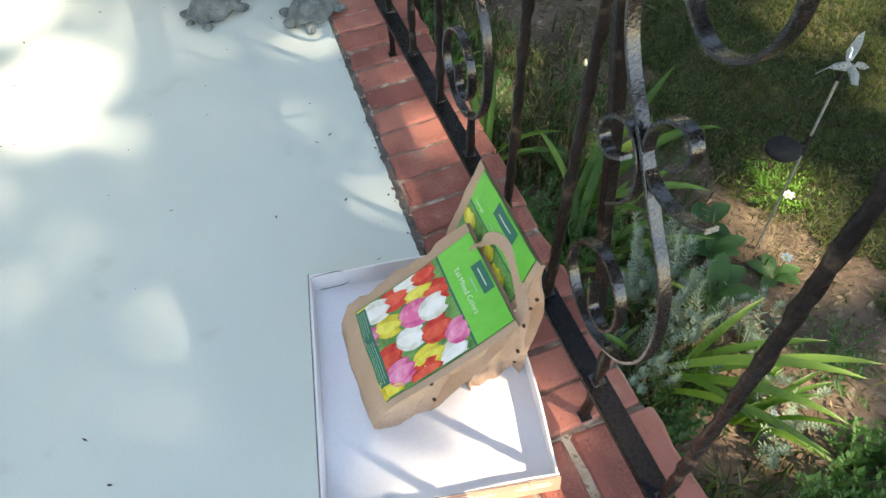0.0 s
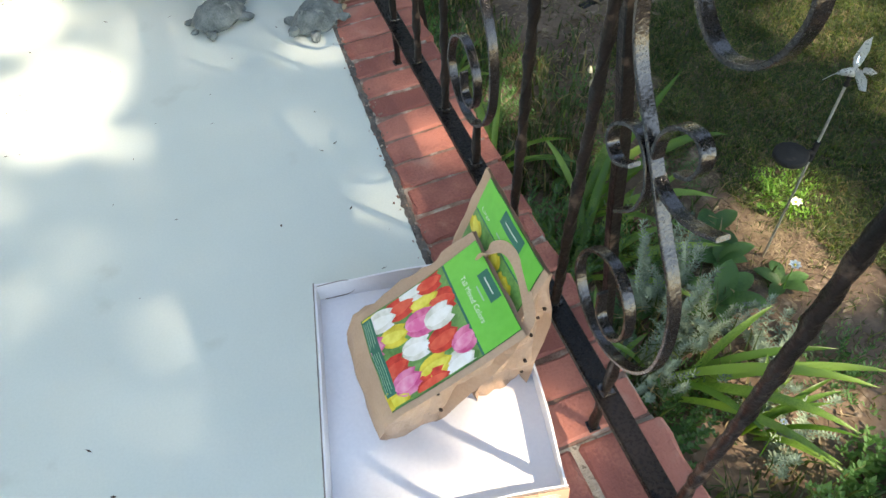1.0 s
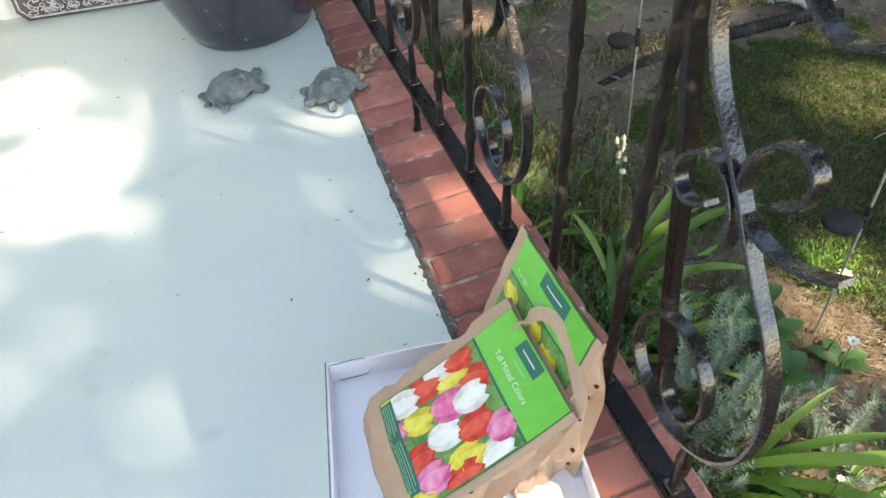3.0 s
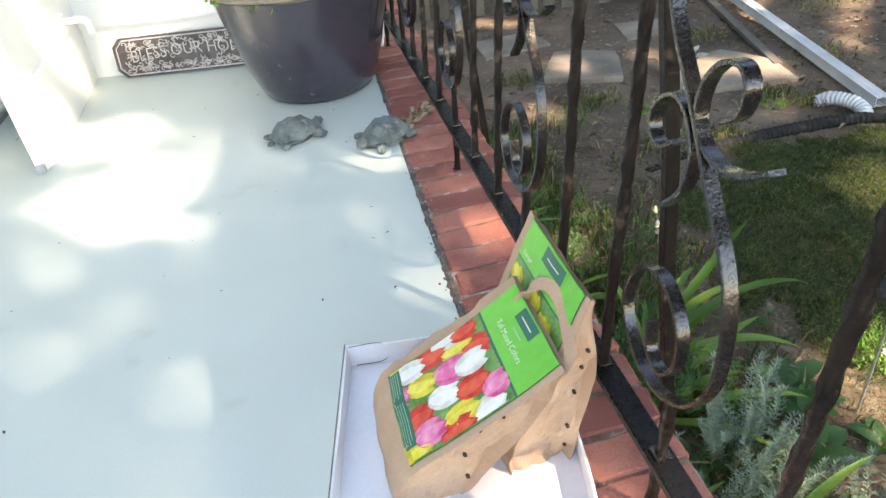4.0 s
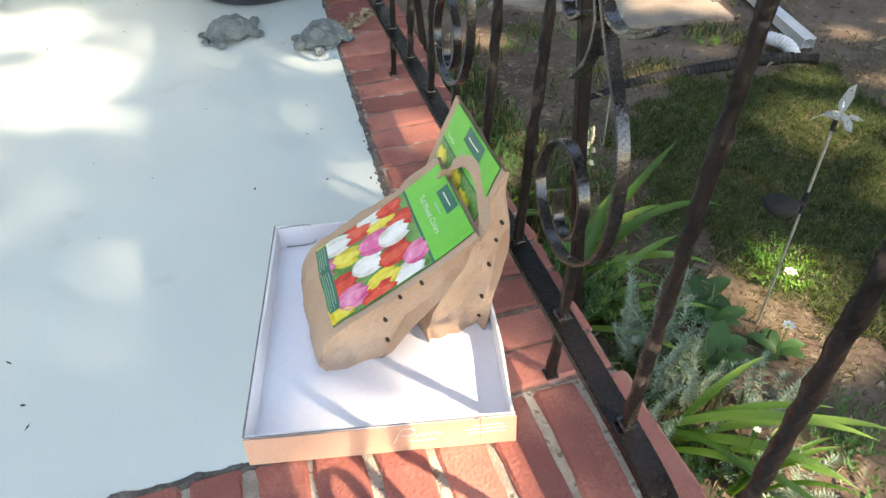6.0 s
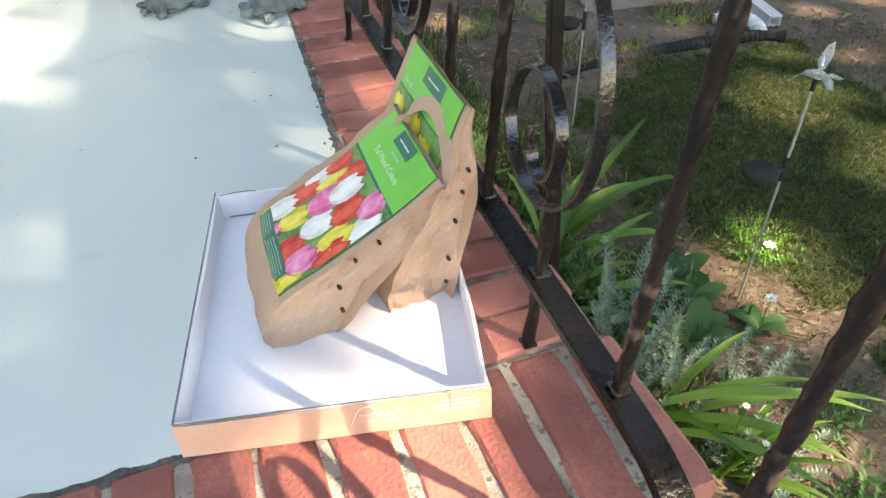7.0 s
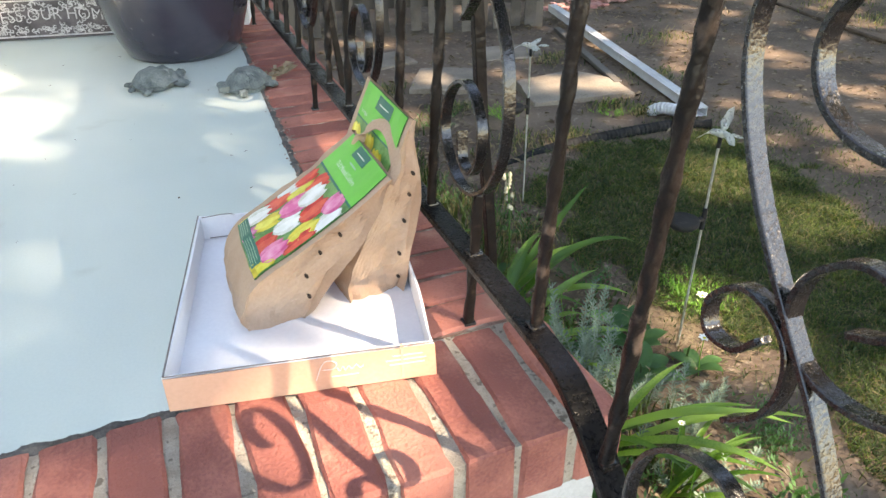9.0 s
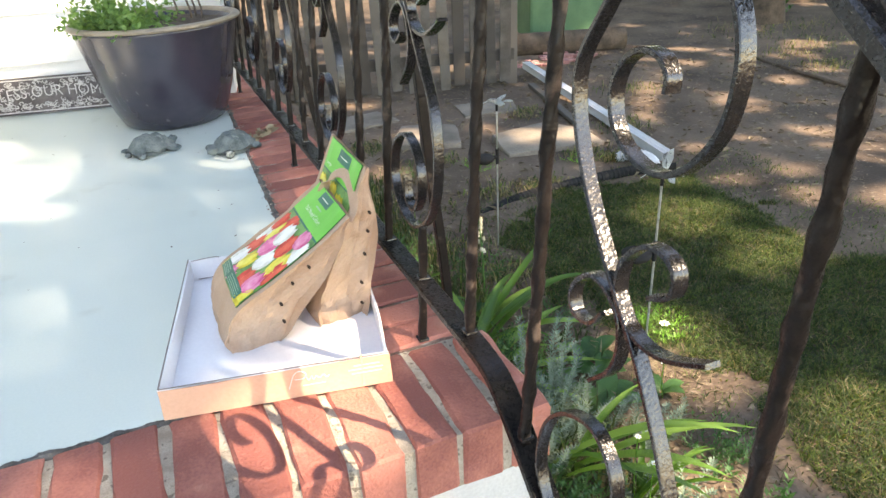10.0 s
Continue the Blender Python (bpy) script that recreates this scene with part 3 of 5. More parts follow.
# ---- pot with its plant ----
POT = Vector((-0.140, 1.528, 0.0))
pot = root("plant_pot", POT, "large dark blue glazed pot with a plant, on the porch", "plant pot")
bm = bmesh.new()
outer = [(0.0, 0.0), (0.142, 0.0), (0.152, 0.006), (0.170, 0.045), (0.192, 0.110), (0.207, 0.175), (0.220, 0.232), (0.230, 0.282), (0.234, 0.293)]
inner = [(0.216, 0.292), (0.195, 0.20), (0.165, 0.10)]
lathe(bm, [(r, z) for (r, z) in outer] + inner, 64)
part("body", bm, GLAZE, pot, smooth=True, local=True)
bm = bmesh.new()
lathe(bm, [(0.218, 0.293), (0.229, 0.290), (0.241, 0.292), (0.246, 0.297), (0.242, 0.303), (0.228, 0.305), (0.219, 0.302), (0.218, 0.293)], 64)
part("rim", bm, RIM, pot, "worn brown glazed rim", smooth=True, local=True)
bm = bmesh.new()
lathe(bm, [(0.0, 0.300), (0.09, 0.298), (0.212, 0.278)], 40)
for v in bm.verts:
    v.co.z += 0.012 * noise.noise(v.co * 25)
part("soil", bm, POTSOIL, pot, local=True)


def leafy(count, spread, size, seed, squash=1.0, up=0.0):
    """Many small pointed leaves about the origin."""
    r = random.Random(seed)
    verts, faces = [], []
    for _ in range(count):
        c = Vector((r.gauss(0, 1), r.gauss(0, 1), r.gauss(0, 1) * squash)) * spread * 0.55
        c.z = abs(c.z) if up else c.z
        d = Vector((r.gauss(0, 1), r.gauss(0, 1), r.gauss(0.3, 0.6))).normalized()
        s = d.cross(Vector((r.gauss(0, 1), r.gauss(0, 1), r.gauss(0, 1)))).normalized()
        n, z = d.cross(s), size * r.uniform(0.6, 1.3)
        k = len(verts)
        verts += [c, c + d * z * 0.5 + s * z * 0.3 + n * z * 0.08, c + d * z, c + d * z * 0.5 - s * z * 0.3 + n * z * 0.08]
        faces += [(k, k + 1, k + 2), (k, k + 2, k + 3)]
    return verts, faces


for k, (x, y) in enumerate(((-0.13, -0.08), (-0.06, -0.13), (-0.10, -0.02), (-0.16, -0.03), (-0.02, -0.05))):
    v, f = leafy(330, 0.066, 0.019, 20 + k, 1.1, 1)
    v = [Vector((x * 1.1, y * 1.1, 0.285)) + p for p in v]
    part("foliage", raw_mesh("foliage", v, f, POTLEAF), None, pot, "soft green leafy foliage", local=True)
bm = bmesh.new()
for x, y in ((0.09, -0.06), (0.11, 0.02), (0.06, 0.05), (0.125, -0.02)):
    tube(bm, smooth_line([(x, y, 0.25), (x + 0.01, y, 0.32), (x - 0.01, y + 0.01, 0.42), (x + 0.02, y + 0.02, 0.52)], 4), 0.003, 6)
part("stem", bm, BARK, pot, local=True)


# ---- turtles ----
def turtle(seed):
    """A rough cast turtle: an angular domed shell with a flared rim over a low body with feet, tail and head."""
    r = random.Random(seed)
    o = Vector((seed * 3.7, 0, 0))
    bm = bmesh.new()
    segs = 26
    rings = []
    for q, z in ((0.0, 0.047), (0.28, 0.046), (0.52, 0.043), (0.72, 0.036), (0.88, 0.027), (1.0, 0.0185), (1.07, 0.0150), (1.00, 0.0125), (0.80, 0.0115), (0.78, 0.004), (0.80, 0.0)):
        ring = []
        for k in range(segs):
            a = 2 * math.pi * k / segs
            p = Vector((q * math.cos(a), q * math.sin(a), z * 18))
            scute = noise.voronoi(p * 2.1 + o)[0]
            rough = 1 + 0.10 * noise.noise(p * 1.3 + o) + 0.07 * noise.noise(p * 3.1 + o)
            lift = 0.016 * (min(scute[1] - scute[0], 0.30) - 0.10) if 0.2 < q and z > 0.02 else 0.0
            wave = 0.004 * math.sin(a * 6 + seed) if q > 0.98 and z > 0.012 else 0.0
            ring.append(bm.verts.new((0.060 * q * math.cos(a) * rough, 0.049 * q * math.sin(a) * rough, max(0.0, z + lift + wave + 0.004 * noise.noise(p * 2.2 - o) * (z > 0)))))
        rings.append(ring)
    for a, b in zip(rings, rings[1:]):
        for k in range(segs):
            bm.faces.new((a[k], a[(k + 1) % segs], b[(k + 1) % segs], b[k]))
    bmesh.ops.remove_doubles(bm, verts=rings[0], dist=0.02)
    for cx, cy, sx, sy, sz, ang in ((0.068, 0.004, 0.018, 0.012, 0.011, 8), (0.040, 0.042, 0.024, 0.012, 0.009, 55), (0.040, -0.042, 0.024, 0.012, 0.009, -55), (-0.046, 0.036, 0.020, 0.012, 0.008, 130), (-0.046, -0.036, 0.020, 0.012, 0.008, -130), (-0.066, 0, 0.010, 0.006, 0.005, 180)):
        m = Matrix.Translation((cx, cy, 0.009 if cx < 0.06 else 0.017)) @ Matrix.Rotation(radians(ang), 4, "Z") @ Matrix.Diagonal((sx, sy, sz, 1))
        for v in bmesh.ops.create_icosphere(bm, subdivisions=2, radius=1.0, matrix=m)["verts"]:
            v.co += Vector((r.uniform(-1, 1), r.uniform(-1, 1), r.uniform(-1, 1))) * 0.0022
    for v in bm.verts:
        v.co.z = max(v.co.z, 0.0)
    return bm


thing("turtle_figure", turtle(2), STONE, "weathered grey stone turtle figure on the porch floor", "garden figure", "porch turtles", at=pose(-0.232, 1.200, 0.0, 0, 0, 28) @ Matrix.Diagonal((1.0, 1.0, 1.02, 1)))
thing("turtle_figure", turtle(9), STONE, "weathered grey stone turtle figure by the brick edging", "garden figure", "porch turtles", at=pose(-0.026, 1.092, 0.0, 0, 0, 205) @ Matrix.Diagonal((0.96, 0.96, 1.04, 1)))

# ---- cardboard tray ----
TRAY = pose(-0.2752, 0.0055, 0.0025, 0, 0, -11.1)
TW, TD, TH = 0.296, 0.367, 0.046
tray = root("cardboard_tray", TRAY, "shallow white cardboard tray with copper printed front, on the bricks", "tray")


def card(name, corners, mat, thick, label=""):
    """A bent sheet of card: four corners, slightly wavy, with thickness."""
    a, b, c, d = [Vector(p) for p in corners]
    n = (b - a).cross(d - a).normalized() * thick
    bm = bmesh.new()
    nu, nv = 14, 4
    grid = {}
    for i in range(nu + 1):
        for j in range(nv + 1):
            u, v = i / nu, j / nv
            p = a.lerp(b, u).lerp(d.lerp(c, u), v) + n * 1.3 * v * noise.noise(Vector((u * 3, v, sum(a) * 9)))
            grid[i, j, 0], grid[i, j, 1] = bm.verts.new(p), bm.verts.new(p + n)
    for i in range(nu):
        for j in range(nv):
            bm.faces.new((grid[i, j, 0], grid[i + 1, j, 0], grid[i + 1, j + 1, 0], grid[i, j + 1, 0]))
            bm.faces.new((grid[i, j, 1], grid[i, j + 1, 1], grid[i + 1, j + 1, 1], grid[i + 1, j, 1]))
    for i in range(nu):
        for j in (0, nv):
            bm.faces.new((grid[i, j, 0], grid[i + 1, j, 0], grid[i + 1, j, 1], grid[i, j, 1]))
    for j in range(nv):
        for i in (0, nu):
            bm.faces.new((grid[i, j, 0], grid[i, j + 1, 0], grid[i, j + 1, 1], grid[i, j, 1]))
    return part(name, bm, mat, tray, label, local=True)


o = 0.001
card("base", ((0.002, 0.002, 0.003), (TW - 0.002, 0.002, 0.003), (TW - 0.002, TD - 0.002, 0.003), (0.002, TD - 0.002, 0.003)), CARDBOARD, 0.003)
card("side_wall", ((0, TD, 0), (0, 0, 0), (o, o, TH), (o, TD, TH)), CARDBOARD, -0.0028)
card("side_wall", ((TW, 0, 0), (TW, TD, 0), (TW - o, TD, TH - 0.004), (TW - o, o, TH)), CARDBOARD, -0.0028)
back_wall = card("back_wall", ((TW, TD, 0), (0, TD, 0), (o, TD - o, TH), (TW - o, TD - o, TH)), CARDBOARD, -0.0028)
card("front_wall", ((0, 0.0, 0), (TW, 0.0, 0), (TW - o, o, TH), (o, o, TH)), CARDBOARD, -0.0024)
printed = card("printed_front", ((-0.001, -0.0014, 0), (TW + 0.001, -0.0014, 0), (TW - o + 0.001, o - 0.0014, TH - 0.001), (o - 0.001, o - 0.0014, TH - 0.001)), PRINT, 0.0010, "copper coloured printed face")
card("rim_line", ((o, o - 0.0006, TH), (TW - o, o - 0.0006, TH), (TW - o, o + 0.0004, TH + 0.0004), (o, o + 0.0004, TH + 0.0004)), CARDCUT, 0.0008)
card("rim_line", ((o - 0.0012, TD, TH), (o - 0.0012, o, TH), (o + 0.0005, o, TH + 0.0006), (o + 0.0005, TD, TH + 0.0006)), CARDCUT, 0.0008)
bm = bmesh.new()
tube(bm, smooth_line([(0.006, TD - 0.006, 0.046), (0.05, TD - 0.004, 0.047), (0.062, TD - 0.004, 0.030), (0.05, TD - 0.004, 0.012), (0.012, TD - 0.006, 0.010)], 5), 0.0007, 5)
part("locking_slot", bm, CARDCUT, back_wall, local=True)


def on_front(x, z):
    return Vector((x, -0.0030 + o * z / TH, z))


bm = bmesh.new()
for line in ([(0.160, 0.016), (0.168, 0.036), (0.176, 0.041), (0.184, 0.036), (0.180, 0.029), (0.169, 0.029)], [(0.184, 0.030), (0.187, 0.025), (0.191, 0.031), (0.193, 0.025), (0.197, 0.030), (0.201, 0.026), (0.206, 0.031), (0.210, 0.026), (0.214, 0.029)]):
    tube(bm, smooth_line([on_front(*p) for p in line], 4), 0.00055, 5)
box(bm, on_front(0.193, 0.018), (0.030, 0.0004, 0.0010))
part("printed_mark", bm, PRINTWHITE, printed, "white printed flourish", local=True)
bm = bmesh.new()
for i, w in enumerate((0.034, 0.046, 0.040)):
    box(bm, on_front(0.270 - w / 6, 0.035 - 0.006 * i), (w, 0.0004, 0.0012))
part("small_print", bm, PRINTWHITE, printed, "rows of white small print", local=True)
bm = bmesh.new()
box(bm, on_front(0.258, 0.027), (0.003, 0.0004, 0.050))
part("tape", bm, PRINT, printed, local=True)


# ---- bulb bags ----
class Bag:
    """A paper bag: a front and a back profile in x, z, drawn out along -y from its far edge."""

    def __init__(self, name, front, back, far, near, seed, label):
        self.f = smooth_line([(x - 0.006, 0, z) for x, z in front], 8)
        self.b = smooth_line([(x - 0.006, 0, z) for x, z in back], 8)
        self.far, self.near, self.seed = [y + 0.006 for y in far], [y + 0.006 for y in near], seed
        self.card = None
        self.root = root(name, (front[0][0] - 0.006, (far[0] + near[0]) / 2, 0.009), label, "paper bag", "bulb bags")

    @staticmethod
    def along(line, s):
        s = min(max(s, 0.0), 1.0) * (len(line) - 1)
        i = min(int(s), len(line) - 2)
        return line[i].lerp(line[i + 1], s - i)

    def ends(self, s):
        return self.far[0] + (self.far[1] - self.far[0]) * s, self.near[0] + (self.near[1] - self.near[0]) * s

    def front(self, s, w, off=0.0):
        """A point of the front: s from foot to top, w from far to near edge."""
        p, q = self.along(self.f, s), self.along(self.f, s + 0.01) - self.along(self.f, s - 0.01)
        n = Vector((-q.z, 0, q.x)).normalized()
        y0, y1 = self.ends(s)
        puff = 0.006 * math.sin(math.pi * min(max(w, 0), 1)) * (1 - 0.7 * s)
        crease = 0.0022 * noise.noise(Vector((s * 5, w * 4, self.seed))) + (0.006 * (noise.voronoi(Vector((s * 10, w * 5, self.seed)))[0][0] - 0.4) * min(1.0, (0.44 - s) * 8) if s < 0.44 else 0.0)
        return Vector((p.x, y0 + (y1 - y0) * w, p.z)) + n * (puff + crease + off)

    def build(self):
        bm = bmesh.new()
        ns, nw = 40, 16
        r = Vector((self.seed, 3.1, 0))
        F = {(i, j): bm.verts.new(self.front(i / ns, j / nw)) for i in range(ns + 1) for j in range(nw + 1)}
        B = {}
        for i in range(ns + 1):
            p = self.along(self.b, i / ns)
            y0, y1 = self.ends(i / ns)
            for j in range(nw + 1):
                q = Vector((p.x, y0 + (y1 - y0) * j / nw, p.z))
                q.x += 0.006 * math.sin(math.pi * j / nw) * (1 - i / ns) + 0.003 * noise.noise(q * 30 + r)
                B[i, j] = bm.verts.new(q)
        for i in range(ns):
            for j in range(nw):
                bm.faces.new((F[i, j], F[i, j + 1], F[i + 1, j + 1], F[i + 1, j]))
                bm.faces.new((B[i, j], B[i + 1, j], B[i + 1, j + 1], B[i, j + 1]))
        ng = 16
        for j, sgn in ((0, 1), (nw, -1)):
            G = {}
            for i in range(ns + 1):
                a, b = F[i, j].co, B[i, j].co
                gap = (b - a).length
                for k in range(ng + 1):
                    t = k / ng
                    if k in (0, ng):
                        G[i, k] = (F if k == 0 else B)[i, j]
                        continue
                    q = a.lerp(b, t)
                    pleat = 1 - abs(2 * t - 1.1)
                    q.y -= sgn * (0.30 * gap * max(0, pleat) * min(1, (i / ns) * 1.6) - 0.010 * math.sin(math.pi * t) * (1 - i / ns))
                    q += Vector((0, 1, 0)) * min(0.014, gap * 0.2) * (noise.voronoi(q * 17 + r)[0][0] * 1.5 - 0.75 + 0.95 * noise.voronoi(q * 38 + r)[0][0])
                    q.z += 0.002 * noise.noise(q * 45 + r)
                    q.z = max(q.z, 0.0078)
                    G[i, k] = bm.verts.new(q)
            for i in range(ns):
                for k in range(ng):
                    f = (G[i, k], G[i, k + 1], G[i + 1, k + 1], G[i + 1, k])
                    bm.faces.new(f)
            self.side = {"far": G} if sgn > 0 else {**self.side, "near": {k: v.co.copy() for k, v in G.items()}}
        for j in range(nw):
            bm.faces.new((F[0, j], B[0, j], B[0, j + 1], F[0, j + 1]))
        self.body = part("paper_body", bm, KRAFT, self.root, "brown kraft paper")
        self.ns, self.ng = ns, ng

    def holes(self, at):
        for s, t in at:
            c = self.side["near"][round(s * self.ns), round(t * self.ng)]
            bm = bmesh.new()
            bmesh.ops.create_circle(bm, cap_ends=True, segments=12, radius=0.0032, matrix=Matrix.Translation(c + Vector((0, -0.0022, 0))) @ Matrix.Rotation(radians(90), 4, "X") @ Matrix.Rotation(0.5, 4, "Z") @ Matrix.Diagonal((0.7, 1.1, 1, 1)))
            made = bmesh.ops.extrude_face_region(bm, geom=bm.faces[:])["geom"]
            for v in made:
                if isinstance(v, bmesh.types.BMVert):
                    v.co.y += 0.003
            part("air_hole", bm, KRAFTDARK, self.body, "punched air hole")

    def patch(self, name, s0, s1, w0, w1, mat, off, label="", ns=18, nw=8):
        bm = bmesh.new()
        g = {(i, j): bm.verts.new(self.front(s0 + (s1 - s0) * i / ns, w0 + (w1 - w0) * j / nw, off)) for i in range(ns + 1) for j in range(nw + 1)}
        for i in range(ns):
            for j in range(nw):
                bm.faces.new((g[i, j], g[i, j + 1], g[i + 1, j + 1], g[i + 1, j]))
        ob = part(name, bm, mat, self.card or self.root, label)
        if name == "label_card":
            self.card = ob
        return ob

    def tulip(self, u, v, kind, lab, turn=0.0, size=1.0, off=0.0021):
        """One printed tulip head; u, v lie within the photo lab = (s0, s1, w0, w1)."""
        s0, s1, w0, w1 = lab
        cup = [(0, -0.52), (0.20, -0.49), (0.37, -0.34), (0.46, -0.12), (0.47, 0.12), (0.42, 0.32), (0.34, 0.52), (0.20, 0.40), (0.10, 0.50), (0.0, 0.60), (-0.10, 0.50), (-0.20, 0.40), (-0.34, 0.52), (-0.42, 0.32), (-0.47, 0.12), (-0.46, -0.12), (-0.37, -0.34), (-0.20, -0.49)]
        petal = [(0.02, -0.50), (0.20, -0.36), (0.27, -0.10), (0.23, 0.18), (0.10, 0.40), (-0.02, 0.52), (-0.13, 0.36), (-0.20, 0.10), (-0.19, -0.20), (-0.12, -0.42)]
        c, d = math.cos(turn), math.sin(turn)
        bm = bmesh.new()
        for slot, (out, lift) in enumerate(((cup, 0.0), (petal, 0.0003))):
            ring, mid = [], None
            for x, y in [(0, 0)] + out:
                x, y = (x * c - y * d) * 0.27 * size, (x * d + y * c) * 0.29 * size
                uu, vv = min(max(u + x, 0.0), 1.0), min(max(v + y, 0.0), 1.02)
                vert = bm.verts.new(self.front(s0 + (s1 - s0) * vv, w0 + (w1 - w0) * uu, off + lift))
                if mid is None:
                    mid = vert
                else:
                    ring.append(vert)
            for a, b in zip(ring, ring[1:] + ring[:1]):
                bm.faces.new((mid, a, b)).material_index = slot
        part("printed_tulip", bm, (TULIP[kind], PETAL[kind]), self.card or self.root)


bag = Bag("bulb_bag", [(-0.166, 0.0075), (-0.173, 0.020), (-0.172, 0.036), (-0.160, 0.066), (-0.140, 0.088), (-0.095, 0.112), (-0.045, 0.142), (-0.010, 0.167), (0.022, 0.192)], [(-0.098, 0.0075), (-0.084, 0.020), (-0.062, 0.050), (-0.036, 0.082), (-0.012, 0.112), (0.008, 0.150), (0.019, 0.178), (0.026, 0.191)], (0.268, 0.247), (0.100, 0.078), 1.0, "brown paper tulip bulb bag, leaning back in the tray")
bag.build()
bag.holes([(0.36, 0.7), (0.48, 0.7), (0.60, 0.7), (0.26, 0.8)])
LAB = (0.47, 0.815, 0.10, 0.93)
bag.patch("label_card", 0.455, 1.0, 0.085, 0.945, INKDARK, 0.0008, "printed label card")
bag.patch("label_photo", 0.46, 0.82, 0.09, 0.94, LEAFPHOTO, 0.0014, "printed photo of mixed tulips")
bag.patch("green_panel", 0.82, 0.998, 0.09, 0.94, GREEN, 0.0015, "bright green header panel")
bag.patch("dark_rule", 0.812, 0.822, 0.09, 0.94, TEAL, 0.0018)
for u, v, k in ((0.06, 0.79, "r"), (0.02, 0.63, "w"), (0.31, 0.86, "r"), (0.20, 0.68, "y"), (0.11, 0.45, "r"), (0.13, 0.23, "w"), (0.44, 0.76, "w"), (0.39, 0.59, "p"), (0.36, 0.31, "y"), (0.79, 0.89, "p"), (0.66, 0.71, "r"), (0.59, 0.46, "w"), (0.95, 0.77, "w"), (0.86, 0.55, "y"), (0.67, 0.20, "r"), (0.98, 0.48, "r"), (0.85, 0.27, "p"), (0.36, 0.05, "p"), (0.02, 0.07, "y"), (0.97, 0.10, "y")):
    bag.tulip(u, v, k, LAB, rng.uniform(-0.3, 0.3), rng.uniform(0.90, 1.08), 0.0017 + 0.0006 * rng.random())
bag.patch("text_block", 0.468, 0.520, 0.12, 0.84, TEAL, 0.0026, "dark teal block of small print")
for i in range(4):
    for w0, w1 in ((0.14, 0.40), (0.45, 0.82)):
        bag.patch("small_print", 0.475 + 0.0105 * i, 0.4775 + 0.0105 * i, w0, w1 - 0.03 * (i % 2), INKPALE, 0.0030, ns=1, nw=6)
bag.patch("yellow_corner", 0.46, 0.485, 0.80, 0.94, TULIP["y"], 0.0024)
bag.patch("brand_block", 0.938, 0.992, 0.37, 0.63, TEAL, 0.0022, "dark teal block")
bag.patch("brand_bar", 0.961, 0.966, 0.42, 0.58, INKWHITE, 0.0026, ns=1)


def bag_words(b, text, size, s_mid, w_mid, mat, label):
    span = 0.165
    tall = 0.30
    me = letters(text, size, lambda x, y: b.front(s_mid + y / tall, w_mid + x / span, 0.0024))
    me.materials.append(mat)
    part("printed_words", me, None, b.card or b.root, label)


bag_words(bag, "Tall Mixed Colors", 0.0098, 0.876, 0.51, INKWHITE, "white printed words")
bag.patch("small_words", 0.912, 0.919, 0.44, 0.58, INKPALE, 0.0022, ns=1)


def handle(b, pts, width, across):
    bm = bmesh.new()
    strap(bm, smooth_line([Vector(p) + Vector((-0.006, 0.006, 0)) for p in pts], 6), width, 0.0016, across)
    part("handle", bm, KRAFT, b.root, "folded paper handle")


handle(bag, [(0.016, 0.206, 0.186), (0.027, 0.203, 0.204), (0.040, 0.192, 0.217), (0.046, 0.172, 0.221), (0.046, 0.146, 0.216), (0.041, 0.118, 0.205), (0.035, 0.097, 0.193), (0.024, 0.090, 0.180)], 0.016, Vector((-0.7, 0.1, -0.7)))

bag2 = Bag("bulb_bag", [(-0.034, 0.0075), (-0.036, 0.030), (-0.024, 0.060), (-0.006, 0.100), (0.014, 0.145), (0.034, 0.185), (0.050, 0.218), (0.064, 0.247)], [(0.040, 0.0075), (0.047, 0.040), (0.056, 0.080), (0.067, 0.120), (0.072, 0.160), (0.067, 0.195), (0.064, 0.225), (0.067, 0.246)], (0.282, 0.297), (0.106, 0.111), 2.0, "brown paper bulb bag standing upright in the tray")
bag2.build()
bag2.holes([(0.10, 0.9), (0.24, 0.8), (0.40, 0.8), (0.52, 0.8), (0.64, 0.8)])
LAB2 = (0.50, 0.785, 0.10, 0.94)
bag2.patch("label_card", 0.475, 1.0, 0.095, 0.945, INKDARK, 0.0008, "printed label card")
bag2.patch("label_photo", 0.48, 0.80, 0.10, 0.94, LEAFPHOTO, 0.0014, "printed photo of daffodils")
for u, v, k in ((0.1, 0.75, "y"), (0.25, 0.5, "y"), (0.5, 0.8, "y"), (0.75, 0.7, "y"), (0.85, 0.5, "y"), (0.6, 0.45, "w")):
    bag2.tulip(u, v, k, LAB2, rng.uniform(-0.6, 0.6), 0.9)
bag2.patch("green_panel", 0.790, 0.995, 0.10, 0.94, GREEN, 0.0016, "bright green header panel")
bag2.patch("dark_rule", 0.783, 0.792, 0.10, 0.94, TEAL, 0.0019)
bag2.patch("brand_block", 0.895, 0.980, 0.40, 0.70, TEAL, 0.0022, "dark teal block")
bag2.patch("brand_bar", 0.932, 0.939, 0.46, 0.64, INKWHITE, 0.0026, ns=1)
bag_words(bag2, "Large", 0.0100, 0.832, 0.24, INKWHITE, "white printed word")
bag2.patch("small_words", 0.826, 0.836, 0.42, 0.80, INKPALE, 0.0022, ns=1)

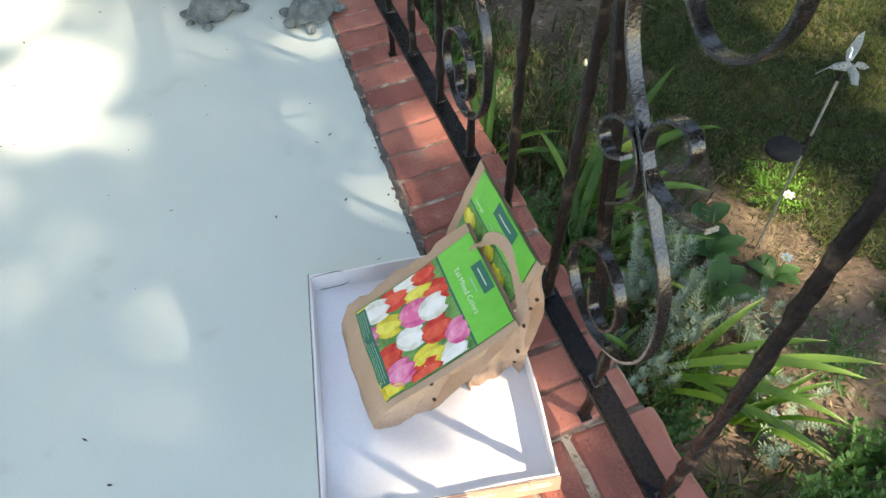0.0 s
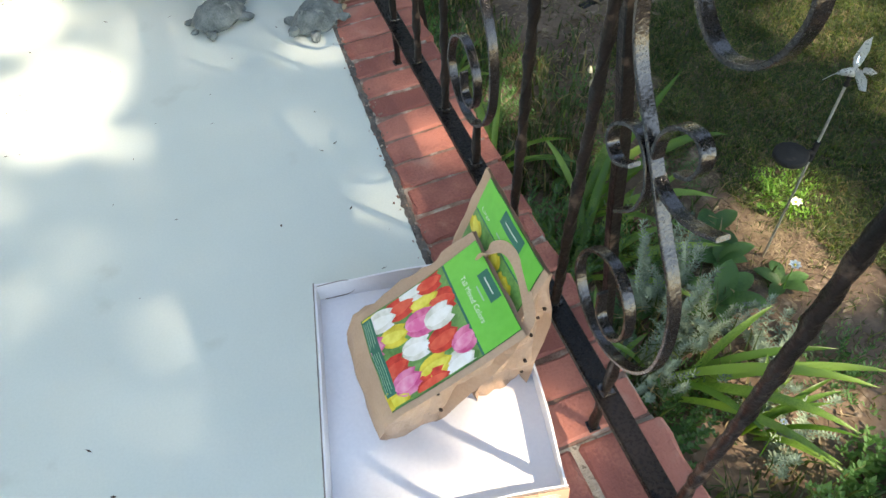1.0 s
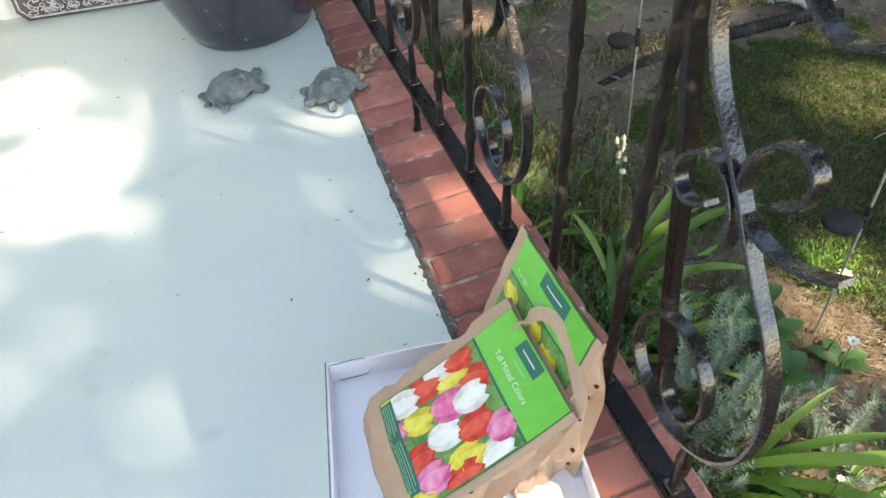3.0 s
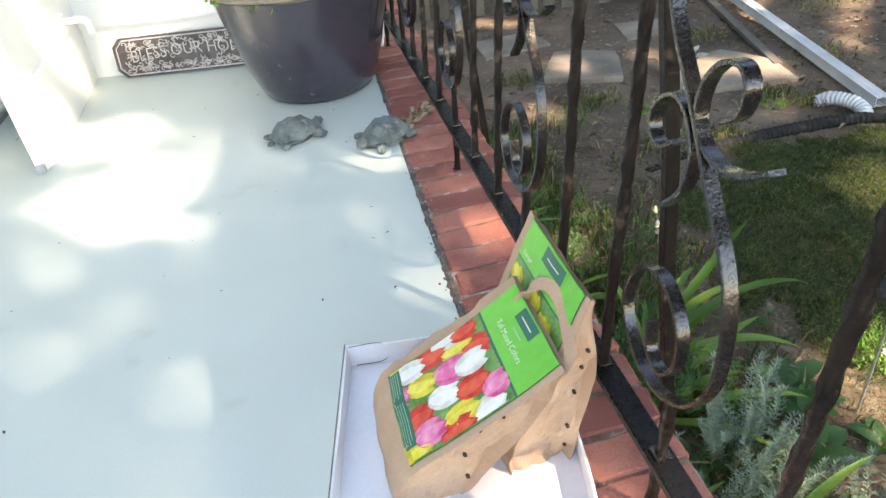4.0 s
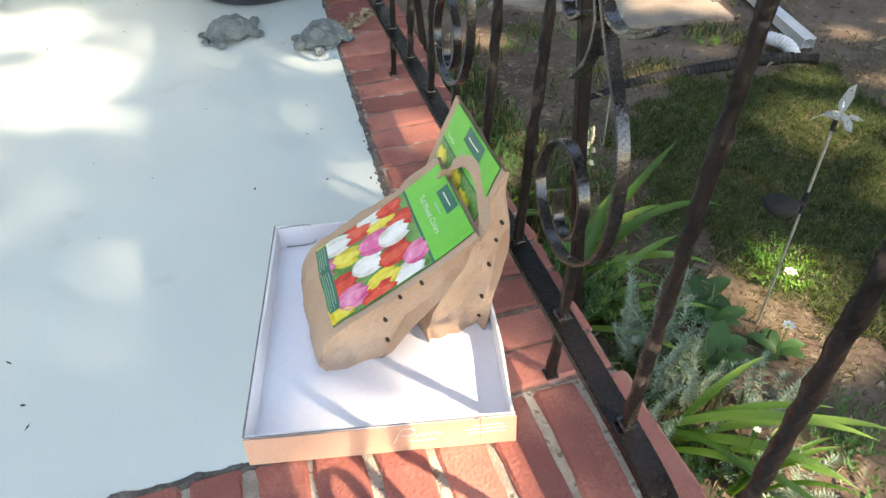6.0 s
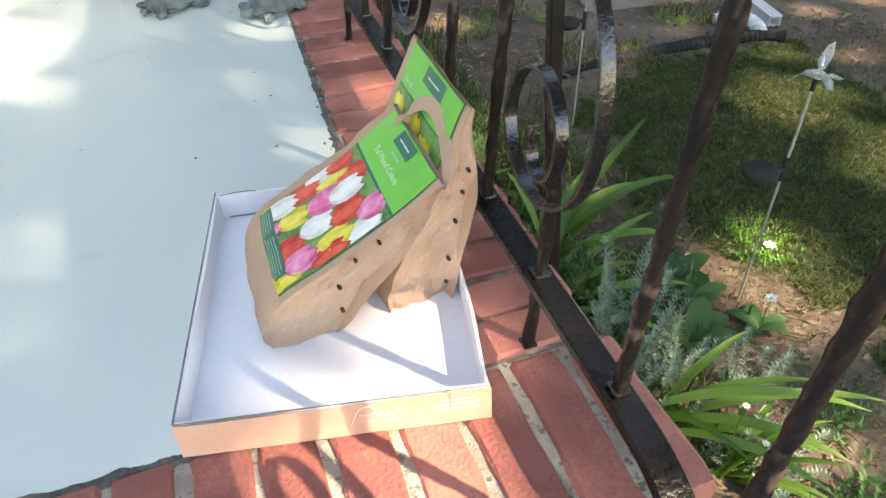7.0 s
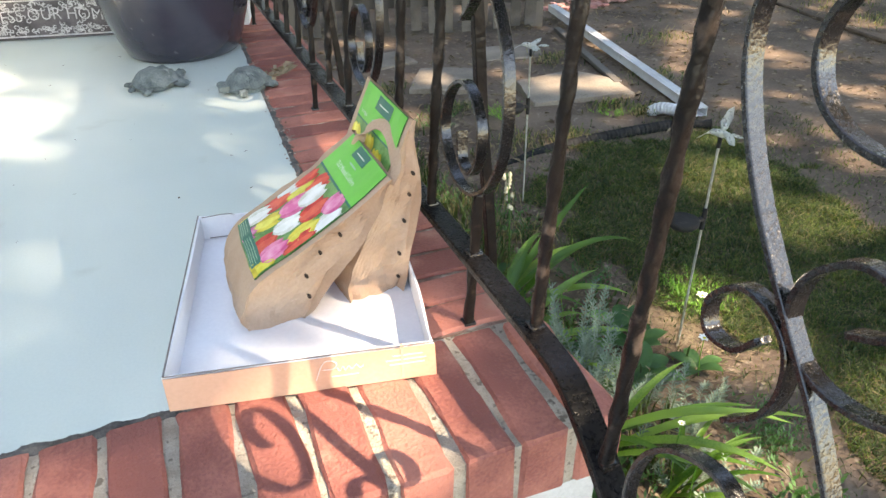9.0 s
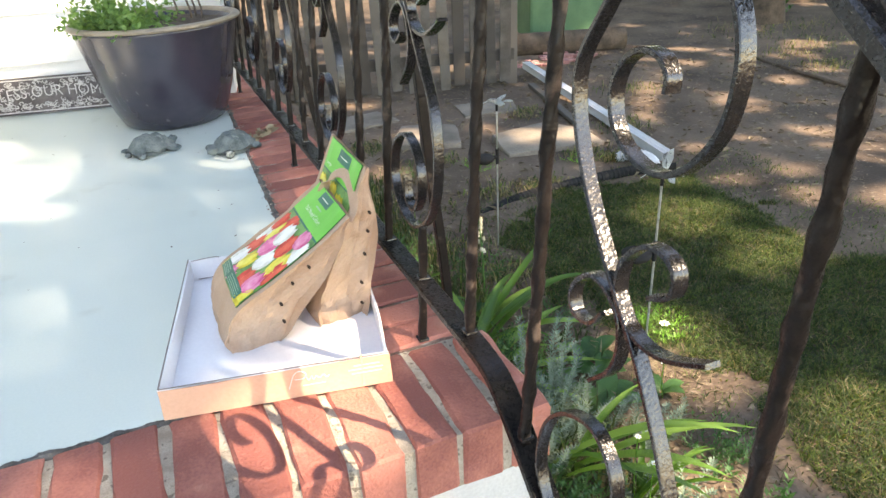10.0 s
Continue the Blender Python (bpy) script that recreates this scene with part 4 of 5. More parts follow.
# ---- garden ground ----
verts, faces = [], []
xs = [-60, -20, -6, -2] + [0.18 + 0.06 * i for i in range(60)] + [4, 4.6, 5.4, 6.5, 8, 11, 16, 30, 60]
ys = [-60, -20, -6, -2, -1.2] + [-0.8 + 0.07 * i for i in range(70)] + [4.3, 4.8, 5.5, 6.5, 8, 11, 16, 30, 60]
for y in ys:
    for x in xs:
        p = Vector((x, y, 0))
        h = 0.022 * noise.noise(p * 1.7) + 0.010 * noise.noise(p * 6) + 0.006 * noise.noise(p * 19)
        verts.append((x, y, GROUND + (h if 0.1 < x < 12 and -2 < y < 12 else 0)))
w = len(xs)
for j in range(len(ys) - 1):
    for i in range(w - 1):
        k = j * w + i
        faces.append((k, k + 1, k + w + 1, k + w))
ground = new("ground", raw_mesh("ground", verts, faces, SOIL, smooth=True))
tagged(ground, "bare brown garden soil with dry litter and thin grass", "ground", kind="structure")


def height(x, y):
    p = Vector((x, y, 0))
    return GROUND + 0.022 * noise.noise(p * 1.7) + 0.010 * noise.noise(p * 6) + 0.006 * noise.noise(p * 19)


LAWN = [(0.96, 0.88), (0.98, 1.50), (1.25, 1.75), (1.53, 1.81), (2.12, 1.72), (2.16, 1.25), (2.4, 0.5), (2.4, -0.9), (1.3, -0.9), (1.12, -0.1), (1.16, 0.22), (1.17, 0.42), (1.16, 0.60), (1.10, 0.76)]


def inside(x, y, shape):
    hit = False
    for (x0, y0), (x1, y1) in zip(shape, shape[1:] + shape[:1]):
        if (y0 > y) != (y1 > y) and x < (x1 - x0) * (y - y0) / (y1 - y0) + x0:
            hit = not hit
    return hit


verts, faces, index = [], [], []
r = random.Random(11)
made = 0
while made < 120000:
    x, y = r.uniform(0.9, 2.6), r.uniform(-0.9, 1.95)
    e = 0.16 * noise.noise(Vector((x * 5, y * 5, 3))) + 0.06 * noise.noise(Vector((x * 17, y * 17, 5)))
    if not inside(x + e, y + e, LAWN) or noise.noise(Vector((x * 3, y * 3, 8))) < -0.50 + 0.9 * max(0, x - 1.8) + 0.35 * max(0, 0.45 - y):
        if r.random() > 0.05:
            continue
    made += 1
    z = height(x, y)
    a, h, wd = r.uniform(0, 6.28), r.uniform(0.010, 0.022) + 0.016 * max(0, noise.noise(Vector((x * 9, y * 9, 2)))), r.uniform(0.0009, 0.0021)
    lx, ly = r.gauss(0, 0.016), r.gauss(0, 0.016)
    k = len(verts)
    c, s = math.cos(a) * wd, math.sin(a) * wd
    verts += [(x - c, y - s, z - 0.004), (x + c, y + s, z - 0.004), (x + lx * 0.4 + c * 0.8, y + ly * 0.4 + s * 0.8, z + h * 0.6), (x + lx * 0.4 - c * 0.8, y + ly * 0.4 - s * 0.8, z + h * 0.6), (x + lx * 1.4, y + ly * 1.4, z + h)]
    faces += [(k, k + 1, k + 2, k + 3), (k + 3, k + 2, k + 4)]
    q = r.random()
    index += [0 if q < 0.64 else 1 if q < 0.89 else 2] * 2
grass = new("grass", raw_mesh("grass", verts, faces, GRASSES, index))
tagged(grass, "short green lawn grass with thin worn edges", "grass", kind="stuff")

# taller wild growth between the porch and the lawn
verts, faces, index = [], [], []
made = 0
while made < 6000:
    x, y = 0.19 + abs(r.gauss(0, 0.34)), r.uniform(-0.15, 2.4)
    thick = noise.noise(Vector((x * 4, y * 4, 21)))
    if x > 0.98 or thick < -0.12 - 0.25 * (0.5 - x) or (y < 0.62 and x > 0.70 and r.random() < 0.8):
        continue
    made += 1
    k, z, a = len(verts), height(x, y), r.uniform(0, 6.28)
    tall = r.uniform(0.03, 0.13) * (1.15 - 0.6 * x) * (1.0 + thick)
    lean, wd = r.uniform(0.1, 1.0) * tall, r.uniform(0.0012, 0.0034)
    c, s = math.cos(a), math.sin(a)
    verts += [(x + s * wd, y - c * wd, z - 0.004), (x - s * wd, y + c * wd, z - 0.004), (x + c * lean * 0.4 - s * wd, y + s * lean * 0.4 + c * wd, z + tall * 0.7), (x + c * lean * 0.4 + s * wd, y + s * lean * 0.4 - c * wd, z + tall * 0.7), (x + c * lean, y + s * lean, z + tall * r.uniform(0.7, 1.0))]
    faces += [(k, k + 1, k + 2, k + 3), (k + 3, k + 2, k + 4)]
    q = r.random()
    index += [0 if q < 0.76 else 1 if q < 0.84 else 2] * 2
for x0, y0, wide in ((1.10, 2.50, 0.10), (1.22, 1.98, 0.12), (0.90, 2.92, 0.10), (1.86, 2.20, 0.10), (2.00, 3.05, 0.14), (1.96, 2.06, 0.06), (0.62, 2.10, 0.12), (0.75, 1.55, 0.12), (0.60, 1.75, 0.10), (1.45, 1.95, 0.08), (2.35, 2.5, 0.14), (2.9, 3.2, 0.2), (0.85, 1.25, 0.10), (4.55, 2.95, 0.20), (4.75, 3.40, 0.25), (5.25, 3.65, 0.35), (5.5, 3.2, 0.35), (5.0, 4.3, 0.40), (5.7, 4.2, 0.40)):
    for _ in range(170):
        x, y, a = r.gauss(x0, wide * 0.7), r.gauss(y0, wide * 0.5), r.uniform(0, 6.28)
        k, z, c, s = len(verts), height(x, y), math.cos(a), math.sin(a)
        tall, lean, wd = r.uniform(0.010, 0.045), r.uniform(0.02, 0.07), r.uniform(0.001, 0.0030)
        verts += [(x + s * wd, y - c * wd, z - 0.004), (x - s * wd, y + c * wd, z - 0.004), (x + c * lean * 0.5 - s * wd, y + s * lean * 0.5 + c * wd, z + tall), (x + c * lean * 0.5 + s * wd, y + s * lean * 0.5 - c * wd, z + tall), (x + c * lean, y + s * lean, z + tall * 0.6)]
        faces += [(k, k + 1, k + 2, k + 3), (k + 3, k + 2, k + 4)]
        index += [r.choice((0, 0, 1, 2, 2))] * 2
tagged(new("wild_grass", raw_mesh("wild_grass", verts, faces, GRASSES, index)), "wild green and dry grass growing in the bed", "grass", kind="stuff")

# litter: dry leaves and straw on the soil
verts, faces = [], []
for _ in range(7000):
    if r.random() < 0.6:
        x, y = r.uniform(0.20, 1.1), r.uniform(-0.9, 2.4)
    else:
        x, y = r.uniform(0.8, 4.5), r.uniform(-0.6, 4.6)
        if inside(x, y, LAWN) and r.random() < 0.7:
            continue
    z, a = height(x, y) + 0.003, r.uniform(0, 6.28)
    straw = r.random() < 0.5
    s, thin = (r.uniform(0.006, 0.03), 0.05) if straw else (r.uniform(0.004, 0.014), r.uniform(0.25, 0.5))
    d, n = Vector((math.cos(a), math.sin(a), r.uniform(-0.15, 0.25))) * s, Vector((-math.sin(a), math.cos(a), r.uniform(-0.3, 0.3))) * s * thin
    k, c = len(verts), Vector((x, y, z))
    verts += [c - d, c + n + Vector((0, 0, 0.003)), c + d, c - n]
    faces += [(k, k + 1, k + 2), (k, k + 2, k + 3)]
for _ in range(2600):
    q = r.random()
    if q < 0.22:
        x, y, big = r.gauss(0.56, 0.10), r.gauss(1.15, 0.10), 1.0
    elif q < 0.40:
        x, y, big = r.uniform(0.22, 0.95), r.uniform(-0.2, 2.3), 0.9
    else:
        x, y, big = r.uniform(0.6, 4.4), r.uniform(1.6, 4.4), 1.2
    z, a, s = height(x, y) + 0.004, r.uniform(0, 6.28), big * r.uniform(0.008, 0.026)
    ahead, side = Vector((math.cos(a), math.sin(a), r.uniform(-0.1, 0.5))) * s, Vector((-math.sin(a), math.cos(a), r.uniform(-0.5, 0.5))) * s * r.uniform(0.06, 0.45)
    k, c = len(verts), Vector((x, y, z))
    verts += [c - ahead, c + side + Vector((0, 0, s * 0.3)), c + ahead, c - side + Vector((0, 0, s * 0.3))]
    faces += [(k, k + 1, k + 2), (k, k + 2, k + 3)]
for _ in range(2600):
    x, y = r.gauss(1.02, 0.10), r.gauss(0.60, 0.10)
    z, a, s = height(x, y) + 0.003 + 0.006 * r.random(), r.uniform(0, 6.28), r.uniform(0.006, 0.022)
    d, n = Vector((math.cos(a), math.sin(a), r.uniform(-0.1, 0.2))) * s, Vector((-math.sin(a), math.cos(a), r.uniform(-0.3, 0.3))) * s * 0.05
    k, c = len(verts), Vector((x, y, z))
    verts += [c - d, c + n, c + d, c - n]
    faces += [(k, k + 1, k + 2), (k, k + 2, k + 3)]
tagged(new("leaf_litter", raw_mesh("leaf_litter", verts, faces, DRYLEAF)), "dry leaves and straw scattered on the soil", "litter", kind="stuff")
bm = bmesh.new()
for _ in range(500):
    x, y = r.uniform(0.25, 3.5), r.uniform(-0.6, 3.8)
    s = r.uniform(0.004, 0.014)
    bmesh.ops.create_icosphere(bm, subdivisions=1, radius=s, matrix=Matrix.Translation((x, y, height(x, y) + s * 0.2)) @ Matrix.Diagonal((1, r.uniform(0.6, 1), r.uniform(0.5, 0.8), 1)))
thing("soil_clods", bm, SOIL, "small clods and pebbles on the soil", "clods", kind="stuff")


# ---- plants of the bed ----
def iris(at, leaves, label, seed):
    r = random.Random(seed)
    plant = root("iris_plant", (at[0], at[1], height(at[0], at[1])), label, "plant", "iris clumps")
    for heading, length, wide, rise, droop in leaves:
        v, f = [], []
        base = Vector((at[0] + r.uniform(-0.03, 0.03), at[1] + r.uniform(-0.03, 0.03), height(*at) - 0.01))
        blade(v, f, base, radians(heading), length, wide, radians(rise), radians(droop), 10)
        part("leaf", raw_mesh("leaf", v, f, IRISLEAF, smooth=True), None, plant)
    return plant


iris((0.50, 0.30), [(-38, 0.52, 0.030, 50, 70), (-28, 0.50, 0.028, 42, 60), (-50, 0.46, 0.030, 48, 75), (-20, 0.42, 0.024, 36, 52), (-62, 0.46, 0.026, 55, 80), (-44, 0.38, 0.024, 30, 40), (10, 0.34, 0.022, 60, 70), (-75, 0.36, 0.022, 62, 80), (150, 0.25, 0.02, 70, 60)], "iris clump with long bright green strap leaves", 1)
iris((0.44, 0.66), [(20, 0.46, 0.032, 26, 42), (48, 0.50, 0.030, 28, 36), (-12, 0.42, 0.032, 22, 50), (64, 0.40, 0.026, 34, 50), (-40, 0.36, 0.028, 30, 70), (100, 0.34, 0.022, 34, 55), (5, 0.34, 0.028, 40, 80), (32, 0.36, 0.030, 16, 30)], "iris clump with long arching leaves beside the porch", 2)
iris((0.55, 0.86), [(24, 0.56, 0.030, 34, 12), (2, 0.58, 0.032, 44, 88), (14, 0.46, 0.028, 40, 66), (15, 0.44, 0.034, 32, 55), (40, 0.42, 0.030, 38, 65), (-20, 0.40, 0.034, 34, 70), (100, 0.30, 0.022, 62, 70), (-60, 0.34, 0.024, 60, 80)], "iris clump with arching green leaves in the bed", 3)
iris((0.36, 1.10), [(r.uniform(-60, 120), r.uniform(0.22, 0.40), r.uniform(0.016, 0.028), r.uniform(45, 75), r.uniform(60, 95)) for _ in range(14)], "dense iris leaves growing by the porch wall", 4)
iris((0.34, 1.50), [(r.uniform(-70, 130), r.uniform(0.18, 0.34), r.uniform(0.014, 0.022), r.uniform(45, 75), r.uniform(60, 95)) for _ in range(12)], "thin strap leaves growing by the porch wall", 5)
iris((0.62, 0.12), [(r.uniform(-80, 60), r.uniform(0.16, 0.28), r.uniform(0.012, 0.020), r.uniform(40, 75), r.uniform(60, 95)) for _ in range(10)], "low strap leaves at the edge of the bed", 6)
iris((0.34, 0.38), [(r.uniform(-80, 80), r.uniform(0.14, 0.26), r.uniform(0.010, 0.018), r.uniform(50, 80), r.uniform(60, 95)) for _ in range(12)], "thin grassy leaves at the porch wall", 8)


def sprigs(name, at, count, reach, tall, size, mat, label, category, seed, spread=0.5):
    """A bushy plant: leaning stems set with fine narrow leaves."""
    r = random.Random(seed)
    plant = root(name, (at[0], at[1], height(*at)), label, category)
    for part_no in range(3):
        verts, faces = [], []
        for _ in range(max(1, count // 3)):
            a, d = r.uniform(0, 6.28), reach * math.sqrt(r.random())
            base = Vector((at[0] + d * 0.45 * math.cos(a), at[1] + d * 0.45 * math.sin(a), height(*at)))
            tip = Vector((at[0] + d * math.cos(a), at[1] + d * math.sin(a), height(*at) + tall * r.uniform(0.5, 1.1)))
            bend = Vector((r.gauss(0, 0.02), r.gauss(0, 0.02), 0))
            n = int(tall / size * (6.5 if mat is SILVERLEAF else 2.6))
            for i in range(n):
                t = (i + 0.5) / n
                p = base.lerp(tip, t) + bend * math.sin(3 * t)
                for s in (0, 1):
                    b = i * 2.4 + s * math.pi
                    out = Vector((math.cos(b), math.sin(b), (0.35 if mat is SILVERLEAF else 0.7) + 0.5 * t)).normalized()
                    side = out.cross(Vector((0, 0, 1))).normalized()
                    z = size * r.uniform(0.7, 1.2) * (1.1 - 0.4 * t)
                    k = len(verts)
                    verts += [p, p + out * z * 0.5 + side * z * spread * 0.25, p + out * z, p + out * z * 0.5 - side * z * spread * 0.25]
                    faces += [(k, k + 1, k + 2, k + 3)]
        part("foliage", raw_mesh("foliage", verts, faces, mat), None, plant)
    return plant


sprigs("lavender_plant", (0.62, 0.50), 15, 0.12, 0.25, 0.025, SILVERLEAF, "grey-green lavender bush with upright sprigs in the bed", "plant", 1, 0.42)
sprigs("lavender_plant", (0.66, 0.40), 18, 0.14, 0.17, 0.023, SILVERLEAF, "grey-green lavender bush beside the iris", "plant", 2, 0.42)
sprigs("lavender_plant", (0.80, 0.27), 15, 0.13, 0.12, 0.022, SILVERLEAF, "low silvery lavender bush in the bed", "plant", 3, 0.42)
sprigs("lavender_plant", (0.66, 0.10), 15, 0.13, 0.13, 0.022, SILVERLEAF, "grey-green lavender at the edge of the bed", "plant", 4, 0.42)
sprigs("herb_plant", (0.82, -0.10), 60, 0.13, 0.11, 0.026, FRESHLEAF, "low fresh green leafy weeds at the edge of the bed", "plant", 5, 0.9)
sprigs("herb_plant", (0.68, -0.14), 36, 0.10, 0.12, 0.024, FRESHLEAF, "low leafy green weeds beside the steps", "plant", 16, 0.9)
sprigs("herb_plant", (0.40, 0.16), 24, 0.12, 0.14, 0.020, BROADLEAF, "leafy green herb beside the brick edging", "plant", 6, 1.0)
sprigs("lavender_plant", (0.46, 0.34), 18, 0.14, 0.20, 0.023, SILVERLEAF, "grey-green lavender bush against the porch", "plant", 17, 0.42)
# sunlit grass by the stake, its brightness partly put into the leaf colour
sprigs("herb_plant", (1.14, 0.70), 110, 0.13, 0.036, 0.015, MINTLEAF, "bright green leaves standing for sunlit grass beside the stake", "plant", 7, 0.6)
sprigs("herb_plant", (0.50, 0.74), 60, 0.14, 0.14, 0.018, BROADLEAF, "small dark green weeds under the iris", "plant", 8, 0.9)
sprigs("herb_plant", (0.40, 1.80), 60, 0.16, 0.16, 0.02, BROADLEAF, "green weeds by the porch wall", "plant", 9, 0.8)


BED = [(0.30, 0.10, 24, 0.10, 0.12, 0.020, 0), (0.52, 0.20, 21, 0.12, 0.10, 0.022, 0), (0.92, 0.16, 40, 0.12, 0.07, 0.018, 1), (0.34, 0.56, 50, 0.12, 0.16, 0.024, 0), (0.62, 0.66, 30, 0.15, 0.12, 0.022, 0), (0.36, 0.80, 60, 0.14, 0.18, 0.026, 0), (0.70, 1.06, 36, 0.14, 0.07, 0.018, 1), (0.46, 1.34, 60, 0.18, 0.14, 0.024, 0), (0.80, 1.30, 40, 0.16, 0.06, 0.018, 1), (0.36, 1.66, 60, 0.16, 0.18, 0.026, 0), (0.62, 1.62, 44, 0.18, 0.08, 0.020, 1), (0.40, 2.05, 60, 0.18, 0.16, 0.026, 0), (0.90, 0.90, 30, 0.12, 0.05, 0.016, 1), (1.30, 2.30, 26, 0.14, 0.05, 0.018, 1), (0.96, 2.40, 30, 0.16, 0.05, 0.018, 1), (1.80, 2.10, 20, 0.12, 0.05, 0.018, 1)]
for k, (x, y, n, reach, tall, size, kind) in enumerate(BED):
    sprigs("weed", (x, y), n, reach, tall, size, (BROADLEAF, MINTLEAF if k % 2 else BROADLEAF)[kind], "low green weeds with narrow leaves on the soil", "plant", 50 + k, 0.55)


def broad(at, count, size, seed, label):
    r = random.Random(seed)
    z = height(*at)
    plant = root("broadleaf_plant", (at[0], at[1], z), label, "plant")
    for k in range(count):
        a = 2 * math.pi * k / count + r.uniform(-0.3, 0.3)
        v, f = [], []
        blade(v, f, (at[0], at[1], z), a, size * r.uniform(0.8, 1.15), size * 0.52, radians(r.uniform(28, 55)), radians(60), 8, 0.16)
        part("leaf", raw_mesh("leaf", v, f, BROADLEAF, smooth=True), None, plant)


broad((0.84, 0.57), 6, 0.10, 1, "broad-leaved green plant in the bed")
broad((0.76, 0.45), 6, 0.12, 2, "broad-leaved dark green plant near the lavender")
broad((0.95, 0.44), 5, 0.08, 3, "small leafy plant with a white flower")
broad((0.36, 0.94), 6, 0.12, 4, "broad dark leaves beside the porch")
broad((0.86, 0.66), 5, 0.11, 6, "broad-leaved green plant beside the stake")
broad((0.70, 0.60), 5, 0.10, 7, "broad dark green leaves behind the lavender")
broad((0.46, 0.50), 6, 0.12, 8, "broad dark green leaves under the iris")
broad((0.60, 1.02), 5, 0.10, 5, "small broad-leaved plant on the soil")


def flower(at, z, size, petals, mat, label):
    plant = root("flower", (at[0], at[1], height(*at)), label, "flower", "bed flowers")
    bm = bmesh.new()
    tube(bm, smooth_line([(at[0] + 0.01, at[1], height(*at)), (at[0], at[1], (z + height(*at)) / 2), (at[0], at[1], z)], 4), 0.0014, 5)
    part("stem", bm, MINTLEAF, plant)
    v, f = [], []
    for k in range(petals):
        blade(v, f, (at[0], at[1], z), 2 * math.pi * k / petals, size, size * 0.55, 0.5, 0.8, 4, 0.1)
    part("petals", raw_mesh("petals", v, f, mat, smooth=True), None, plant)
    bm = bmesh.new()
    bmesh.ops.create_icosphere(bm, subdivisions=2, radius=size * 0.22, matrix=Matrix.Translation((at[0], at[1], z + size * 0.12)))
    part("centre", bm, TULIP["y"], plant)


for at, z, size, mat, label in (((0.93, 0.42), -0.585, 0.018, PETALWHITE, "small white daisy"), ((0.74, 0.80), -0.63, 0.018, PETALPINK, "small pink flower"), ((0.78, 0.95), -0.62, 0.020, PETALPINK, "small faded pink flower"), ((0.60, 0.06), -0.50, 0.009, PETALWHITE, "small white bud"), ((0.62, 0.14), -0.50, 0.009, PETALWHITE, "small white bud"), ((1.10, 0.62), -0.63, 0.020, PETALWHITE, "pale green-white blossom")):
    flower(at, z, size, 7, mat, label + " in the garden bed")


# a spike of cream bells on a tall stem
spike = root("flower_spike", (0.72, 1.10, height(0.72, 1.10)), "tall stem with small cream bell flowers in the bed", "flower", "bed flowers")
stem = smooth_line([(0.72, 1.10, height(0.72, 1.10)), (0.715, 1.10, -0.55), (0.712, 1.105, -0.46), (0.705, 1.11, -0.375)], 6)
bm = bmesh.new()
tube(bm, stem, 0.0028, 6)
part("stem", bm, FRESHLEAF, spike, smooth=True)
r = random.Random(17)
for i in range(13):
    p, a = stem[-1 - i % 9].copy(), 2.4 * i
    out = Vector((math.cos(a), math.sin(a), 0))
    p += out * 0.010 + Vector((0, 0, r.uniform(-0.006, 0.006)))
    bm = bmesh.new()
    lathe(bm, [(0.0015, 0.004), (0.0042, 0.001), (0.0058, -0.005), (0.0075, -0.010)], 8, p)
    part("bell", bm, CREAM, spike, smooth=True)


